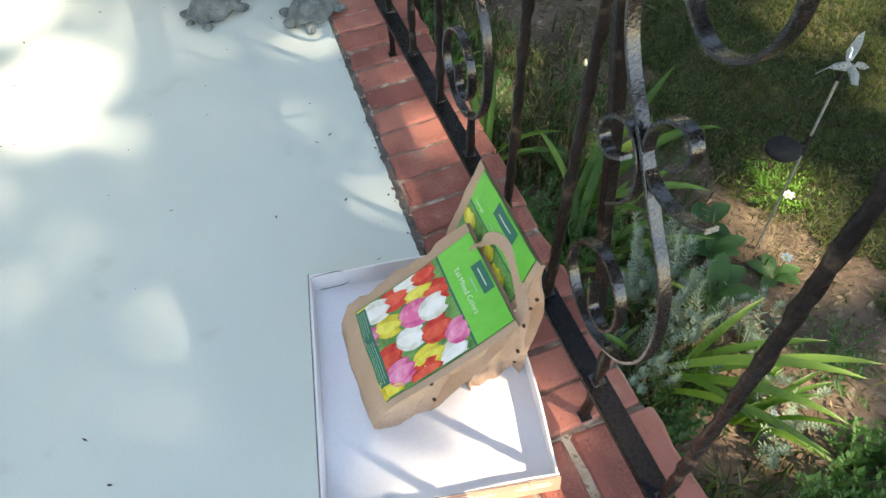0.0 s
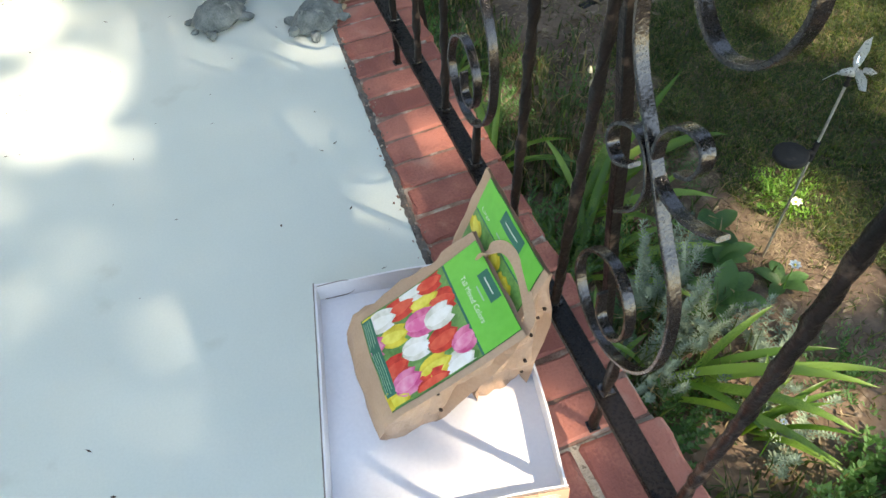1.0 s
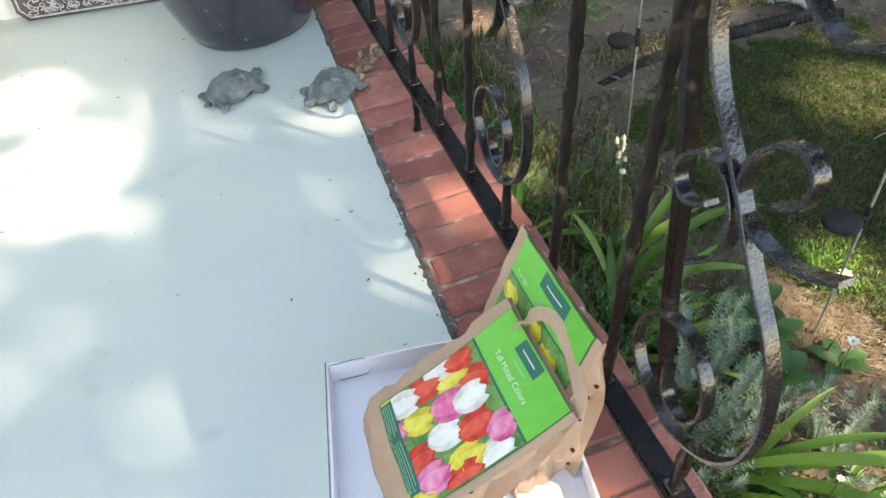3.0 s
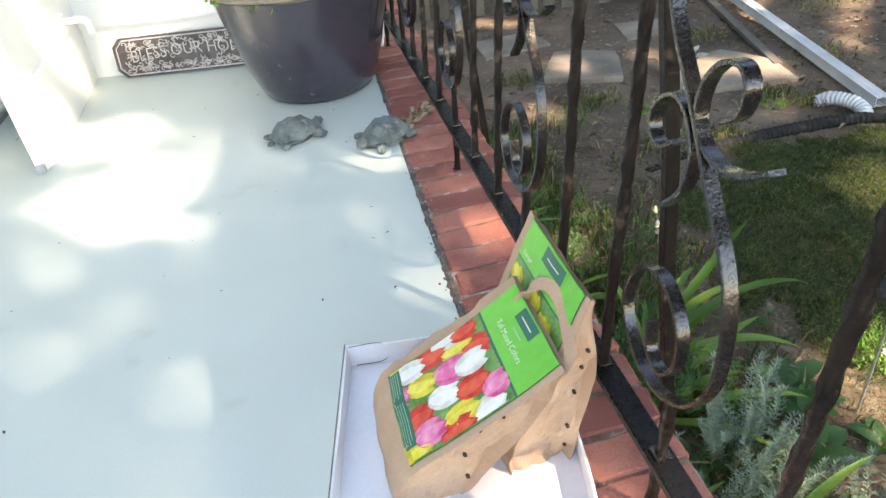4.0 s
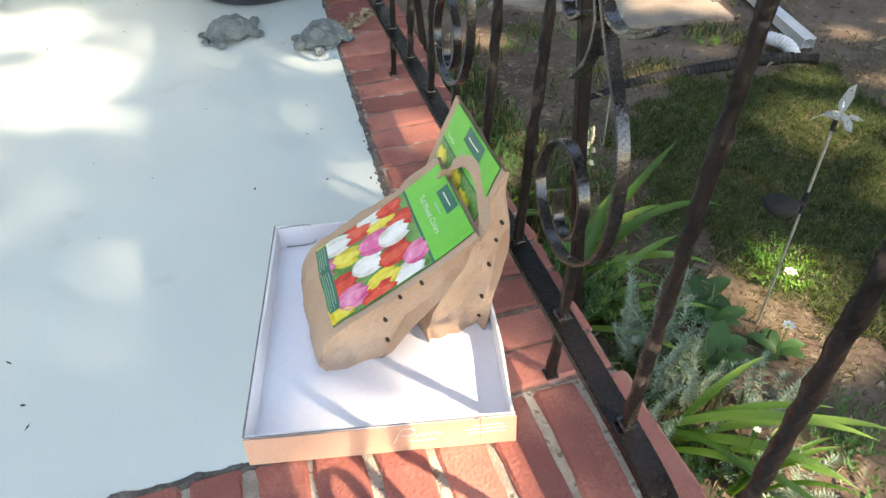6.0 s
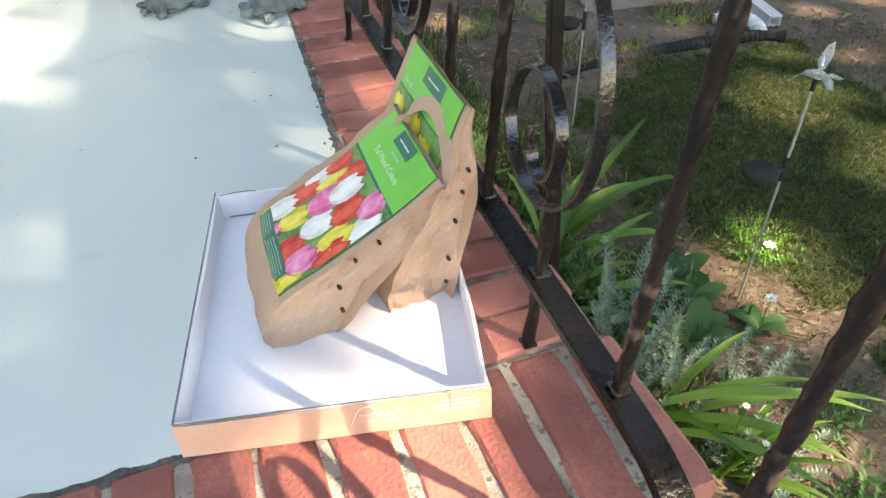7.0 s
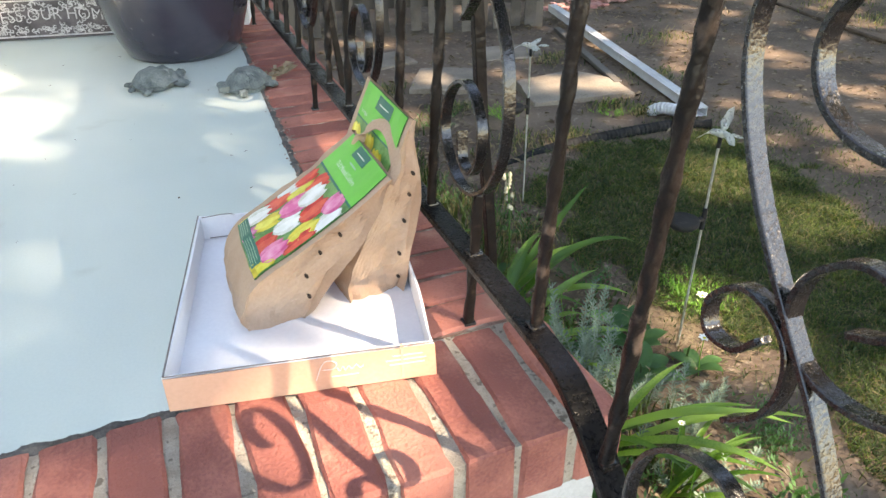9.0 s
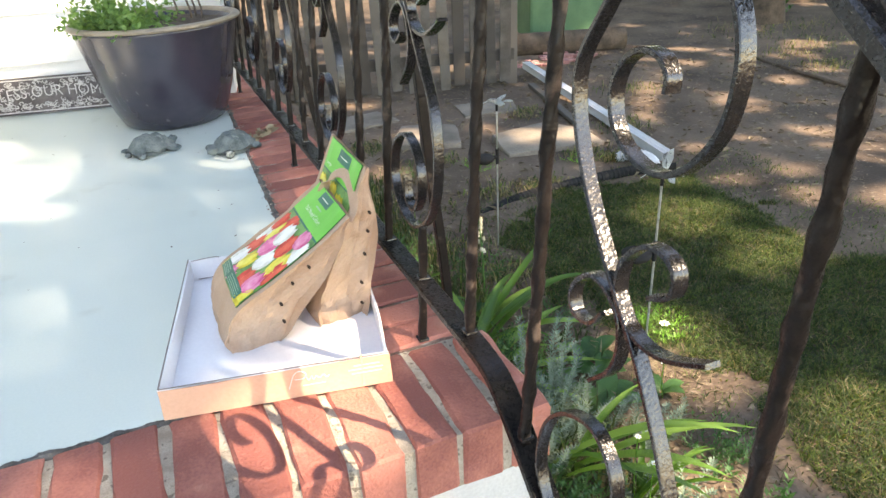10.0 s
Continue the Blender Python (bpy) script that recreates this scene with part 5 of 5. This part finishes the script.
# ---- solar stakes ----
def stake(at, top, label, raised):
    z = height(*at)
    s = root("solar_stake", (at[0], at[1], z), label, "garden light", "solar stakes")
    bm = bmesh.new()
    tube(bm, [(at[0], at[1], z - 0.02), (at[0], at[1], top)], 0.0032, 8)
    part("rod", bm, STEEL, s)
    zc = z + (top - z) * 0.66
    bm = bmesh.new()
    tube(bm, [(at[0], at[1], zc - 0.03), (at[0], at[1], zc + 0.03)], 0.0065, 10)
    part("clamp", bm, BLACKPIPE, s)
    bm = bmesh.new()
    c = (at[0] - 0.052, at[1] + 0.012, zc - 0.004)
    lathe(bm, [(0.0, -0.016), (0.030, -0.014), (0.040, -0.004), (0.040, 0.006), (0.036, 0.009), (0.0, 0.009)], 28, c)
    tube(bm, [(at[0], at[1], zc), (c[0] + 0.03, c[1] - 0.006, zc - 0.004)], 0.007, 8)
    part("solar_disc", bm, BLACKPIPE, s, "round black solar disc", smooth=True)
    bm = bmesh.new()
    tube(bm, [(at[0], at[1], top - 0.02), (at[0], at[1], top + 0.004)], 0.005, 8)
    part("cap", bm, BLACKPIPE, s)
    bm = bmesh.new()
    o = Vector((at[0], at[1], top + 0.014))
    tube(bm, smooth_line([o + Vector(p) for p in ((-0.062, 0.01, -0.004), (-0.040, 0.006, 0.006), (-0.026, 0.0, 0.010), (-0.006, 0, 0.004), (0.018, 0, -0.006), (0.036, 0, -0.014))], 4), [0.0008] * 5 + [0.002, 0.004, 0.006, 0.007, 0.0075, 0.008, 0.009, 0.0095, 0.010, 0.010, 0.009, 0.008, 0.006, 0.004, 0.003, 0.001], 10)
    part("bird_body", bm, CLEARPLASTIC, s, "frosted clear bird", smooth=True)
    for pts in (((0, 0, 0.006), (0.010, 0.020, 0.026), (0.040, 0.034, 0.052), (0.058, 0.036, 0.056), (0.044, 0.018, 0.030), (0.018, 0.004, 0.008)), ((0, 0, 0.006), (-0.010, -0.024, 0.004), (-0.018, -0.046, -0.006), (-0.004, -0.050, -0.014), (0.014, -0.028, -0.006), (0.016, -0.006, 0.002)), ((0.028, 0, -0.010), (0.046, 0.012, -0.014), (0.062, 0.008, -0.022), (0.064, -0.008, -0.024), (0.046, -0.012, -0.018), (0.030, -0.004, -0.012))):
        bm = bmesh.new()
        pts = [(x, y, z * raised) for x, y, z in pts]
        a = [bm.verts.new(o + Vector(p)) for p in pts]
        b = [bm.verts.new(o + Vector(p) + Vector((0.001, -0.001, 0.0022))) for p in pts]
        bm.faces.new(a[::-1])
        bm.faces.new(b)
        for k in range(6):
            bm.faces.new((a[k], a[(k + 1) % 6], b[(k + 1) % 6], b[k]))
        part("wing", bm, CLEARPLASTIC, s)


stake((0.962, 0.538), -0.090, "thin solar garden stake with a clear plastic bird", 0.8)
stake((0.960, 1.460), -0.115, "thin solar garden stake with a clear bird, farther out", 0.2)

# ---- downspout and drain hose ----
A, B = Vector((2.16, 1.89, height(2.14, 1.91) + 0.030)), Vector((2.53, 4.0, height(2.56, 4.0) + 0.07))
spout = root("downspout", (A.x, A.y, GROUND), "white aluminium downspout lying on the soil", "downspout")
d = (B - A).normalized()
side = d.cross(Vector((0, 0, 1))).normalized()
up = side.cross(d)
bm = bmesh.new()
rings = []
hw, hh, lip = 0.029, 0.024, 0.0025
sec = [(-hw, -hh), (-hw * 0.5, -hh + 0.006), (0, -hh), (hw * 0.5, -hh + 0.006), (hw, -hh), (hw - 0.003, 0), (hw, hh), (hw * 0.5, hh - 0.006), (0, hh), (-hw * 0.5, hh - 0.006), (-hw, hh), (-hw + 0.003, 0)]
for p in (A, B):
    rings.append([[bm.verts.new(p + side * x * k + up * y * k) for x, y in sec] for k in (1.0, 0.92)])
n = len(sec)
for layer in (0, 1):
    for k in range(n):
        bm.faces.new((rings[0][layer][k], rings[0][layer][(k + 1) % n], rings[1][layer][(k + 1) % n], rings[1][layer][k]))
for e in (0, 1):
    for k in range(n):
        bm.faces.new((rings[e][0][k], rings[e][0][(k + 1) % n], rings[e][1][(k + 1) % n], rings[e][1][k]))
part("pipe", bm, ALUMINIUM, spout)


def corrugated(name, pts, radius, mat, label, pitch=0.014):
    line = smooth_line(pts, 24)
    total, rad, last = 0.0, [], line[0]
    for p in line:
        total += (p - last).length
        last = p
        rad.append(radius * (1 + 0.07 * math.sin(total * 2 * math.pi / pitch)))
    bm = bmesh.new()
    tube(bm, line, rad, 14)
    return thing(name, bm, mat, label, "hose")


g = GROUND + 0.022
corrugated("drain_hose", [(1.06, 1.82, g - 0.050), (1.29, 1.868, g - 0.028), (1.50, 1.876, g - 0.020), (1.715, 1.870, g - 0.012), (1.90, 1.845, g - 0.002), (2.03, 1.815, g)], 0.027, BLACKPIPE, "black corrugated drain hose half sunk in the soil", 0.022)
corrugated("hose_connector", [(1.975, 2.045, g - 0.010), (2.00, 2.00, g + 0.022), (2.035, 1.925, g + 0.030), (2.045, 1.865, g + 0.020), (2.035, 1.825, g + 0.004)], 0.029, ALUMINIUM, "white corrugated connector joining hose and downspout", 0.018)
bm = bmesh.new()
tube(bm, [(2.035, 1.812, g + 0.002), (2.075, 1.785, g + 0.004), (2.11, 1.765, g + 0.004)], [0.022, 0.018, 0.026], 12)
thing("hose_fitting", bm, BLACKPIPE, "black plastic fitting at the end of the hose", "hose")


# ---- flat stones, boards ----
def flat_stone(shape, label, thick=0.03, seed=1):
    thick *= 0.3
    r = random.Random(seed)
    bm = bmesh.new()
    top, low = [], []
    for i, (x, y) in enumerate(shape):
        x1, y1 = shape[(i + 1) % len(shape)]
        for k in range(4):
            t = k / 4
            px, py = 0.07 + x + (x1 - x) * t + r.uniform(-0.012, 0.012), 0.17 + y + (y1 - y) * t + r.uniform(-0.012, 0.012)
            z = GROUND + 0.012 + thick
            top.append(bm.verts.new((px, py, z + r.uniform(-0.003, 0.003))))
            low.append(bm.verts.new((px + r.uniform(-0.006, 0.006), py, GROUND - 0.03)))
    bm.faces.new(top)
    n = len(top)
    for k in range(n):
        bm.faces.new((top[k], low[k], low[(k + 1) % n], top[(k + 1) % n]))
    bmesh.ops.bevel(bm, geom=[e for e in bm.edges if e.verts[0] in top and e.verts[1] in top], offset=0.006, segments=1, affect="EDGES")
    return thing("flagstone", bm, SLAB, label, "flagstone", "garden flagstones")


flat_stone([(0.93, 2.66), (1.30, 2.50), (1.42, 2.86), (1.10, 3.00)], "flat tan flagstone set in the soil", 0.04, 1)
flat_stone([(1.42, 2.18), (1.98, 2.12), (2.02, 2.32), (1.88, 2.60), (1.50, 2.55)], "broad flat flagstone with a thick dark edge", 0.05, 2)
flat_stone([(0.75, 3.10), (1.15, 3.15), (1.10, 3.42), (0.72, 3.40)], "flat tan flagstone near the fence", 0.02, 3)
flat_stone([(1.55, 3.0), (1.90, 2.95), (1.98, 3.2), (1.6, 3.28)], "flat tan flagstone beside the downspout", 0.02, 4)
bm = bmesh.new()
box(bm, (2.22, 3.05, GROUND + 0.02), (0.045, 1.2, 0.025), Matrix.Rotation(radians(-14), 3, "Z"), 0.004)
thing("plank", bm, WOOD, "weathered plank lying beside the downspout", "plank")

# ---- fence ----
FA, FB = Vector((-0.75, 4.48, GROUND)), Vector((2.30, 3.78, GROUND))
fence = root("fence", FA, "weathered grey wooden picket fence behind the yard", "fence")
n = 27
along = (FB - FA).normalized()
turn3 = Matrix.Rotation(math.atan2(along.y, along.x), 3, "Z")
for i in range(n):
    p = FA.lerp(FB, (i + 0.5) / n)
    h = 1.15 + rng.uniform(-0.03, 0.03)
    bm = bmesh.new()
    box(bm, (p.x, p.y, GROUND + h / 2 + rng.uniform(0.0, 0.03)), (0.074 + rng.uniform(-0.012, 0.010), 0.018, h), Matrix.Rotation(rng.uniform(-0.02, 0.02), 3, "Y") @ turn3, 0.002)
    part("picket", bm, WOOD, fence)
for z in (0.22, 0.90):
    bm = bmesh.new()
    c = (FA + FB) / 2 + Vector((0.02, 0.035, z))
    box(bm, c, ((FB - FA).length, 0.04, 0.08), turn3, 0.003)
    part("rail", bm, WOOD, fence)
for t in (0.0, 0.5, 1.0):
    p = FA.lerp(FB, t) + Vector((0.02, 0.09, 0.62))
    bm = bmesh.new()
    box(bm, p, (0.09, 0.09, 1.3), turn3, 0.004)
    part("post", bm, WOOD, fence)

# ---- far end of the yard ----
bm = bmesh.new()
tube(bm, smooth_line([(2.7, 4.75, GROUND + 0.08), (3.2, 4.55, GROUND + 0.085), (3.75, 4.42, GROUND + 0.08)], 5), 0.10, 14)
thing("log", bm, BARK, "brown log lying at the end of the yard", "log", smooth=True)
bin_ = root("garden_bin", (3.65, 5.35, GROUND), "green plastic garden bin beyond the log", "bin")
bm = bmesh.new()
box(bm, (3.65, 5.35, GROUND + 0.40), (0.72, 0.60, 0.80), Matrix.Rotation(-0.25, 3, "Z"), 0.03)
part("body", bm, BINGREEN, bin_)
bm = bmesh.new()
box(bm, (3.65, 5.35, GROUND + 0.82), (0.78, 0.66, 0.05), Matrix.Rotation(-0.25, 3, "Z"), 0.02)
part("lid", bm, BINGREEN, bin_)
bm = bmesh.new()
for i in range(40):
    a, b = rng.uniform(0, 6.28), rng.random() ** 0.5
    c = Vector((2.95 + 0.40 * b * math.cos(a), 4.30 + 0.20 * b * math.sin(a), GROUND + 0.015))
    box(bm, c, (rng.uniform(0.04, 0.12), rng.uniform(0.03, 0.06), rng.uniform(0.01, 0.03)), Matrix.Rotation(rng.uniform(0, 3), 3, "Z"), 0.003)
thing("rubble", bm, PINKCLOTH, "scattered faded red brick rubble by the log", "rubble", kind="stuff")
bm = bmesh.new()
tube(bm, smooth_line([(4.36, 3.75, GROUND + 0.006), (4.30, 3.45, GROUND + 0.009), (4.20, 3.0, GROUND + 0.010), (4.13, 2.5, GROUND + 0.008), (4.08, 1.9, GROUND + 0.006)], 5), 0.014, 8)
thing("edging_log", bm, BARK, "thin dark log edging across the yard", "log", smooth=True)


def tree(at, trunk, tall, label, seed):
    r = random.Random(seed)
    t = root("tree", (at[0], at[1], GROUND), label, "tree", "yard trees")
    bm = bmesh.new()
    line = smooth_line([(at[0], at[1], GROUND - 0.05), (at[0] + 0.03, at[1], GROUND + 0.4), (at[0] + 0.1, at[1] + 0.1, GROUND + tall * 0.5), (at[0], at[1], GROUND + tall)], 6)
    tube(bm, line, [trunk * (1.35 - 0.35 * min(1, i / 5)) * (1 - 0.5 * i / len(line)) for i in range(len(line))], 12)
    part("trunk", bm, BARK, t, smooth=True)
    verts, faces = [], []
    for _ in range(1400):
        c = Vector((r.gauss(0, 0.6), r.gauss(0, 0.6), r.gauss(0, 0.5))) + Vector((at[0], at[1], GROUND + tall + 0.5))
        d, s = Vector((r.gauss(0, 1), r.gauss(0, 1), r.gauss(0, 1))).normalized(), Vector((r.gauss(0, 1), r.gauss(0, 1), r.gauss(0, 1)))
        s = d.cross(s).normalized()
        k = len(verts)
        verts += [c - d * 0.06, c + s * 0.035, c + d * 0.06, c - s * 0.035]
        faces.append((k, k + 1, k + 2, k + 3))
    part("crown", raw_mesh("crown", verts, faces, CROWNLEAF), None, t)


tree((5.6, 4.6), 0.16, 3.0, "brown tree trunk at the far end of the yard", 1)
tree((6.9, 5.4), 0.18, 3.2, "tree trunk beyond the yard", 2)
for k, (x, y) in enumerate(((5.75, 4.70), (6.3, 3.6))):
    sprigs("shrub", (x, y), 24, 0.28, 0.22, 0.05, BROADLEAF, "low green shrub at the end of the yard", "shrub", 30 + k, 1.0)

# added ring of leaves that dims sky light and reflections, open at the front
g = np.random.default_rng(12)
M = 15000
ang, hgt = g.uniform(-0.13 * math.pi, 1.20 * math.pi, M), g.random(M)
rad = 11.5 + g.normal(0, 0.9, M) + 1.2 * np.sin(ang * 5) - 1.0 * hgt
top = 11.5 + 1.6 * np.sin(ang * 7) + 1.0 * np.sin(ang * 13 + 1)
pos = np.stack([2.0 + rad * np.cos(ang), 1.5 + rad * np.sin(ang), GROUND + hgt * top], 1)
d = g.normal(size=pos.shape)
d /= np.linalg.norm(d, axis=1)[:, None]
s = np.cross(d, g.normal(size=pos.shape))
s /= np.linalg.norm(s, axis=1)[:, None]
long = g.uniform(0.2, 0.42, M)[:, None]
quad = np.stack([pos - d * long, pos + s * long * 0.6, pos + d * long, pos - s * long * 0.6], 1).reshape(-1, 3)
tagged(new("backdrop_woods", raw_mesh("backdrop_woods", quad.tolist(), np.arange(len(quad)).reshape(-1, 4).tolist(), CROWNLEAF)), "added ring of dark green leaves that dims sky light and reflections", "woods", kind="stuff")

# ---- the big shade tree, whose crown throws the dappled shade ----
# the tree is out of view; its gaps are cut where light should fall
GAPS = [(-0.65, 1.12, 0.165), (-0.69, 1.42, 0.13), (-0.59, 1.0, 0.125), (-0.453, 0.711, 0.041), (-0.455, 0.446, 0.040), (-0.452, 0.392, 0.040), (-0.594, 0.235, 0.036), (-0.060, 0.537, 0.041), (-0.058, 0.494, 0.042), (-0.088, 0.733, 0.048), (-0.055, 0.99, 0.045), (-0.292, 1.05, 0.044), (-0.4, 0.17, 0.030), (0.082, 0.65, 0.070), (-0.03, 0.06, 0.08), (0.01, 0.04, 0.075), (-0.17, -0.09, 0.1), (-0.06, -0.09, 0.1), (-0.05, -0.19, 0.075), (0.05, 0.09, 0.03), (-0.82, 1.46, 0.11), (-0.7, 2.08, 0.15), (-0.94, 1.8, 0.12), (-1.26, 1.42, 0.14), (-0.45, 2.1, 0.08), (-0.06, -0.38, 0.07), (-0.02, -0.33, 0.06), (-0.53, 0.92, 0.06), (-0.33, 0.3, 0.035), (-0.3, 0.37, 0.031), (-0.25, 1.13, 0.04), (-0.21, 1.21, 0.03), (-0.1, 1.03, 0.03), (0.08, 0.84, 0.050), (0.085, 0.42, 0.043)]
WEAK = [(-0.34, -0.08, 0.10), (-0.50, -0.06, 0.10), (-0.50, 0.90, 0.10), (-0.48, 1.26, 0.12), (-0.76, 0.90, 0.10), (-0.84, 1.16, 0.10), (-0.58, 0.16, 0.07), (-0.30, 0.86, 0.075), (-0.56, 0.62, 0.07), (-0.64, 0.52, 0.08), (-0.20, 0.36, 0.05), (-0.45, 1.20, 0.07), (-0.34, 1.40, 0.08)]
YARD = [(1.78, 1.35, 0.22), (1.88, 0.92, 0.19), (1.17, 0.68, 0.15), (1.02, 0.62, 0.14), (1.06, 0.42, 0.12), (1.24, 0.44, 0.11), (2.42, 1.25, 0.11), (1.75, 2.62, 0.15), (1.98, 2.48, 0.15), (2.30, 1.55, 0.10), (1.35, 1.10, 0.05), (1.62, 0.62, 0.05), (1.15, 2.97, 0.12), (0.82, 0.10, 0.13), (0.62, 0.42, 0.09), (1.20, 0.02, 0.17), (1.62, 1.47, 0.05), (2.0, 1.66, 0.12), (2.6, 1.5, 0.10), (3.27, 1.55, 0.10), (1.40, 1.90, 0.08)]
SOILLIGHT = [(2.78, 1.96, 0.09), (3.03, 1.40, 0.12), (2.68, 1.06, 0.12), (3.23, 2.37, 0.08), (3.53, 3.45, 0.10), (4.64, 3.35, 0.20), (4.54, 2.92, 0.16), (5.24, 3.61, 0.30), (5.0, 4.3, 0.25), (1.70, 0.86, 0.10), (1.36, 0.14, 0.15), (0.685, 1.06, 0.08)]
flat = (SUN.x / SUN.z, SUN.y / SUN.z)
LEAFLIGHT = [(0.76, 0.22, 0.085), (0.97, 0.16, 0.09), (0.66, 0.52, 0.05), (0.78, -0.06, 0.12), (0.60, 0.16, 0.07), (0.60, 1.15, 0.05)]
holes = np.array(GAPS + [(x + flat[0] * 0.48, y + flat[1] * 0.48, q) for x, y, q in LEAFLIGHT] + [(x + flat[0] * -GROUND, y + flat[1] * -GROUND, q) for x, y, q in YARD])
g = np.random.default_rng(5)
N = 230000
px, py = g.uniform(-4.0, 7.0, N), g.uniform(-5.0, 7.0, N)
keep = np.ones(N, bool)
near = ((px < 0.9) & (py < 2.6) & (py > -1.9) & (px > -2.2)) | ((px > 1.2) & (px < 2.8) & (py > -1.4) & (py < 1.45))
wx = 0.028 * np.sin(py * 23 + 2 * np.sin(px * 15)) + 0.014 * np.sin(px * 47 + py * 31)
wy = 0.028 * np.sin(px * 25 + 2 * np.sin(py * 17 + 1)) + 0.014 * np.sin(py * 51 - px * 29)
for x, y, q in holes:
    soft = min(1.0, q / 0.10)
    d = np.hypot(px + wx * soft - x, py + wy * soft - y)
    keep &= (d > q) | ((g.random(N) < 0.05) & (q < 0.045))
for x, y, q in SOILLIGHT:
    keep &= np.hypot(px + wx - x - flat[0] * -GROUND, py + wy - y - flat[1] * -GROUND) > q
for x, y, q in WEAK:
    keep &= (np.hypot(px + wx - x, py + wy - y) > q) | (g.random(N) < 0.58)
cell = np.sin(px * 5.1 + 1.3 * np.sin(py * 3.7)) * np.sin(py * 4.6 + 1.7 * np.sin(px * 2.9))
far = np.clip((px - 2.2) / 1.5, 0, 1) + np.clip((py - 1.9) / 1.5, 0, 1)
keep &= near | (cell + 0.25 * np.sin(px * 11) * np.sin(py * 13) < 0.80 - 0.03 * np.minimum(far, 1))
keep &= near | (np.sin(px * 12.3 + 2 * np.sin(py * 4.1)) * np.sin(py * 10.7 + 2 * np.sin(px * 5.3)) < 1.05 - 0.23 * np.minimum(far, 1))
keep &= near | (g.random(N) < 0.75)
pz = g.uniform(7.0, 9.5, N) + 0.5 * np.sin(px) * np.sin(py)
pos = np.stack([px + flat[0] * pz, py + flat[1] * pz, pz], 1)
d = g.normal(size=pos.shape) * (1, 1, 0.5)
d /= np.linalg.norm(d, axis=1)[:, None]
s = np.cross(d, g.normal(size=pos.shape) * (0.5, 0.5, 1.6))
s /= np.linalg.norm(s, axis=1)[:, None]
long = g.uniform(0.045, 0.075, N)[:, None]
pos, d, s, long = pos[keep], d[keep], s[keep], long[keep]
quad = np.stack([pos - d * long, pos + s * long * 0.55, pos + d * long, pos - s * long * 0.55], 1).reshape(-1, 3)
shade = root("shade_tree", (9.0, -6.5, GROUND), "tall unseen leafy tree added to shade the porch", "tree")
part("crown", raw_mesh("crown", quad.tolist(), np.arange(len(quad)).reshape(-1, 4).tolist(), CROWNLEAF), None, shade)
bm = bmesh.new()
line = smooth_line([(9.0, -6.5, GROUND - 0.1), (9.02, -6.45, 1.5), (8.9, -6.2, 4.5), (8.6, -5.4, 8.0)], 6)
tube(bm, line, [0.32 - 0.2 * i / len(line) for i in range(len(line))], 14)
part("trunk", bm, BARK, shade, smooth=True)
for tip in ((7.6, -3.0, 8.2), (10.6, -2.2, 8.4), (9.0, -0.6, 8.4), (11.0, -5.0, 8.0)):
    bm = bmesh.new()
    a = Vector((8.9, -6.2, 4.6))
    tube(bm, smooth_line([a, a.lerp(Vector(tip), 0.5) + Vector((0, 0, 0.5)), Vector(tip)], 6), [0.12 - 0.007 * i for i in range(13)], 8)
    part("limb", bm, BARK, shade, smooth=True)

# ---- small things on the floor ----
verts, faces = [], []
r = random.Random(4)
for _ in range(90):
    x, y = r.uniform(-1.0, -0.02), r.uniform(0.02, 1.7)
    a, s = r.uniform(0, 6.28), r.uniform(0.002, 0.006)
    d, n = Vector((math.cos(a), math.sin(a), 0.1)) * s, Vector((-math.sin(a), math.cos(a), 0.1)) * s * r.uniform(0.15, 0.5)
    k, c = len(verts), Vector((x, y, 0.0016))
    verts += [c - d, c + n, c + d, c - n]
    faces += [(k, k + 1, k + 2, k + 3)]
tagged(new("floor_specks", raw_mesh("floor_specks", verts, faces, POTSOIL)), "small dark specks of litter on the painted floor", "litter", kind="stuff")
verts, faces = [], []
for _ in range(44):
    k = r.random()
    c = Vector((0.035 + 0.06 * k + r.gauss(0, 0.010), 1.13 + 0.08 * k + r.gauss(0, 0.014), 0.006 + 0.008 * r.random()))
    a, s = r.uniform(0, 6.28), r.uniform(0.008, 0.018)
    d, n = Vector((math.cos(a), math.sin(a), r.uniform(-0.2, 0.5))) * s, Vector((-math.sin(a), math.cos(a), 0.4)) * s * 0.4
    k = len(verts)
    verts += [c - d, c + n + Vector((0, 0, 0.004)), c + d, c - n]
    faces += [(k, k + 1, k + 2), (k, k + 2, k + 3)]
tagged(new("dead_leaves", raw_mesh("dead_leaves", verts, faces, DRYLEAF)), "little heap of dry leaves on the brick edging", "litter", kind="stuff")

# ---- bricks ----
r = random.Random(21)
for i in range(36):
    ob = new("brick", SIDE_BRICKS[i % 5])
    under(ob, edging)
    ob.matrix_basis = pose(0.0840 + 0.018 * (0.0655 * i - 0.4) + r.uniform(-0.002, 0.002), 0.0437 + 0.0655 * i + r.uniform(-0.001, 0.001), -0.043 + r.uniform(-0.0012, 0.0016), r.uniform(-0.8, 0.8), r.uniform(-0.5, 0.5), r.uniform(-0.6, 0.6) + 180 * (i % 2))
for i in range(44):
    ob = new("brick", BRICKS[(i * 2 + 1) % 5])
    under(ob, front)
    ob.matrix_basis = pose(0.1540 - 0.0667 * i + r.uniform(-0.001, 0.001), -0.0930 + r.uniform(-0.002, 0.002), -0.043 + r.uniform(-0.0012, 0.0016), r.uniform(-0.5, 0.5), r.uniform(-0.8, 0.8), 90 + r.uniform(-0.6, 0.6) + 180 * (i % 2))
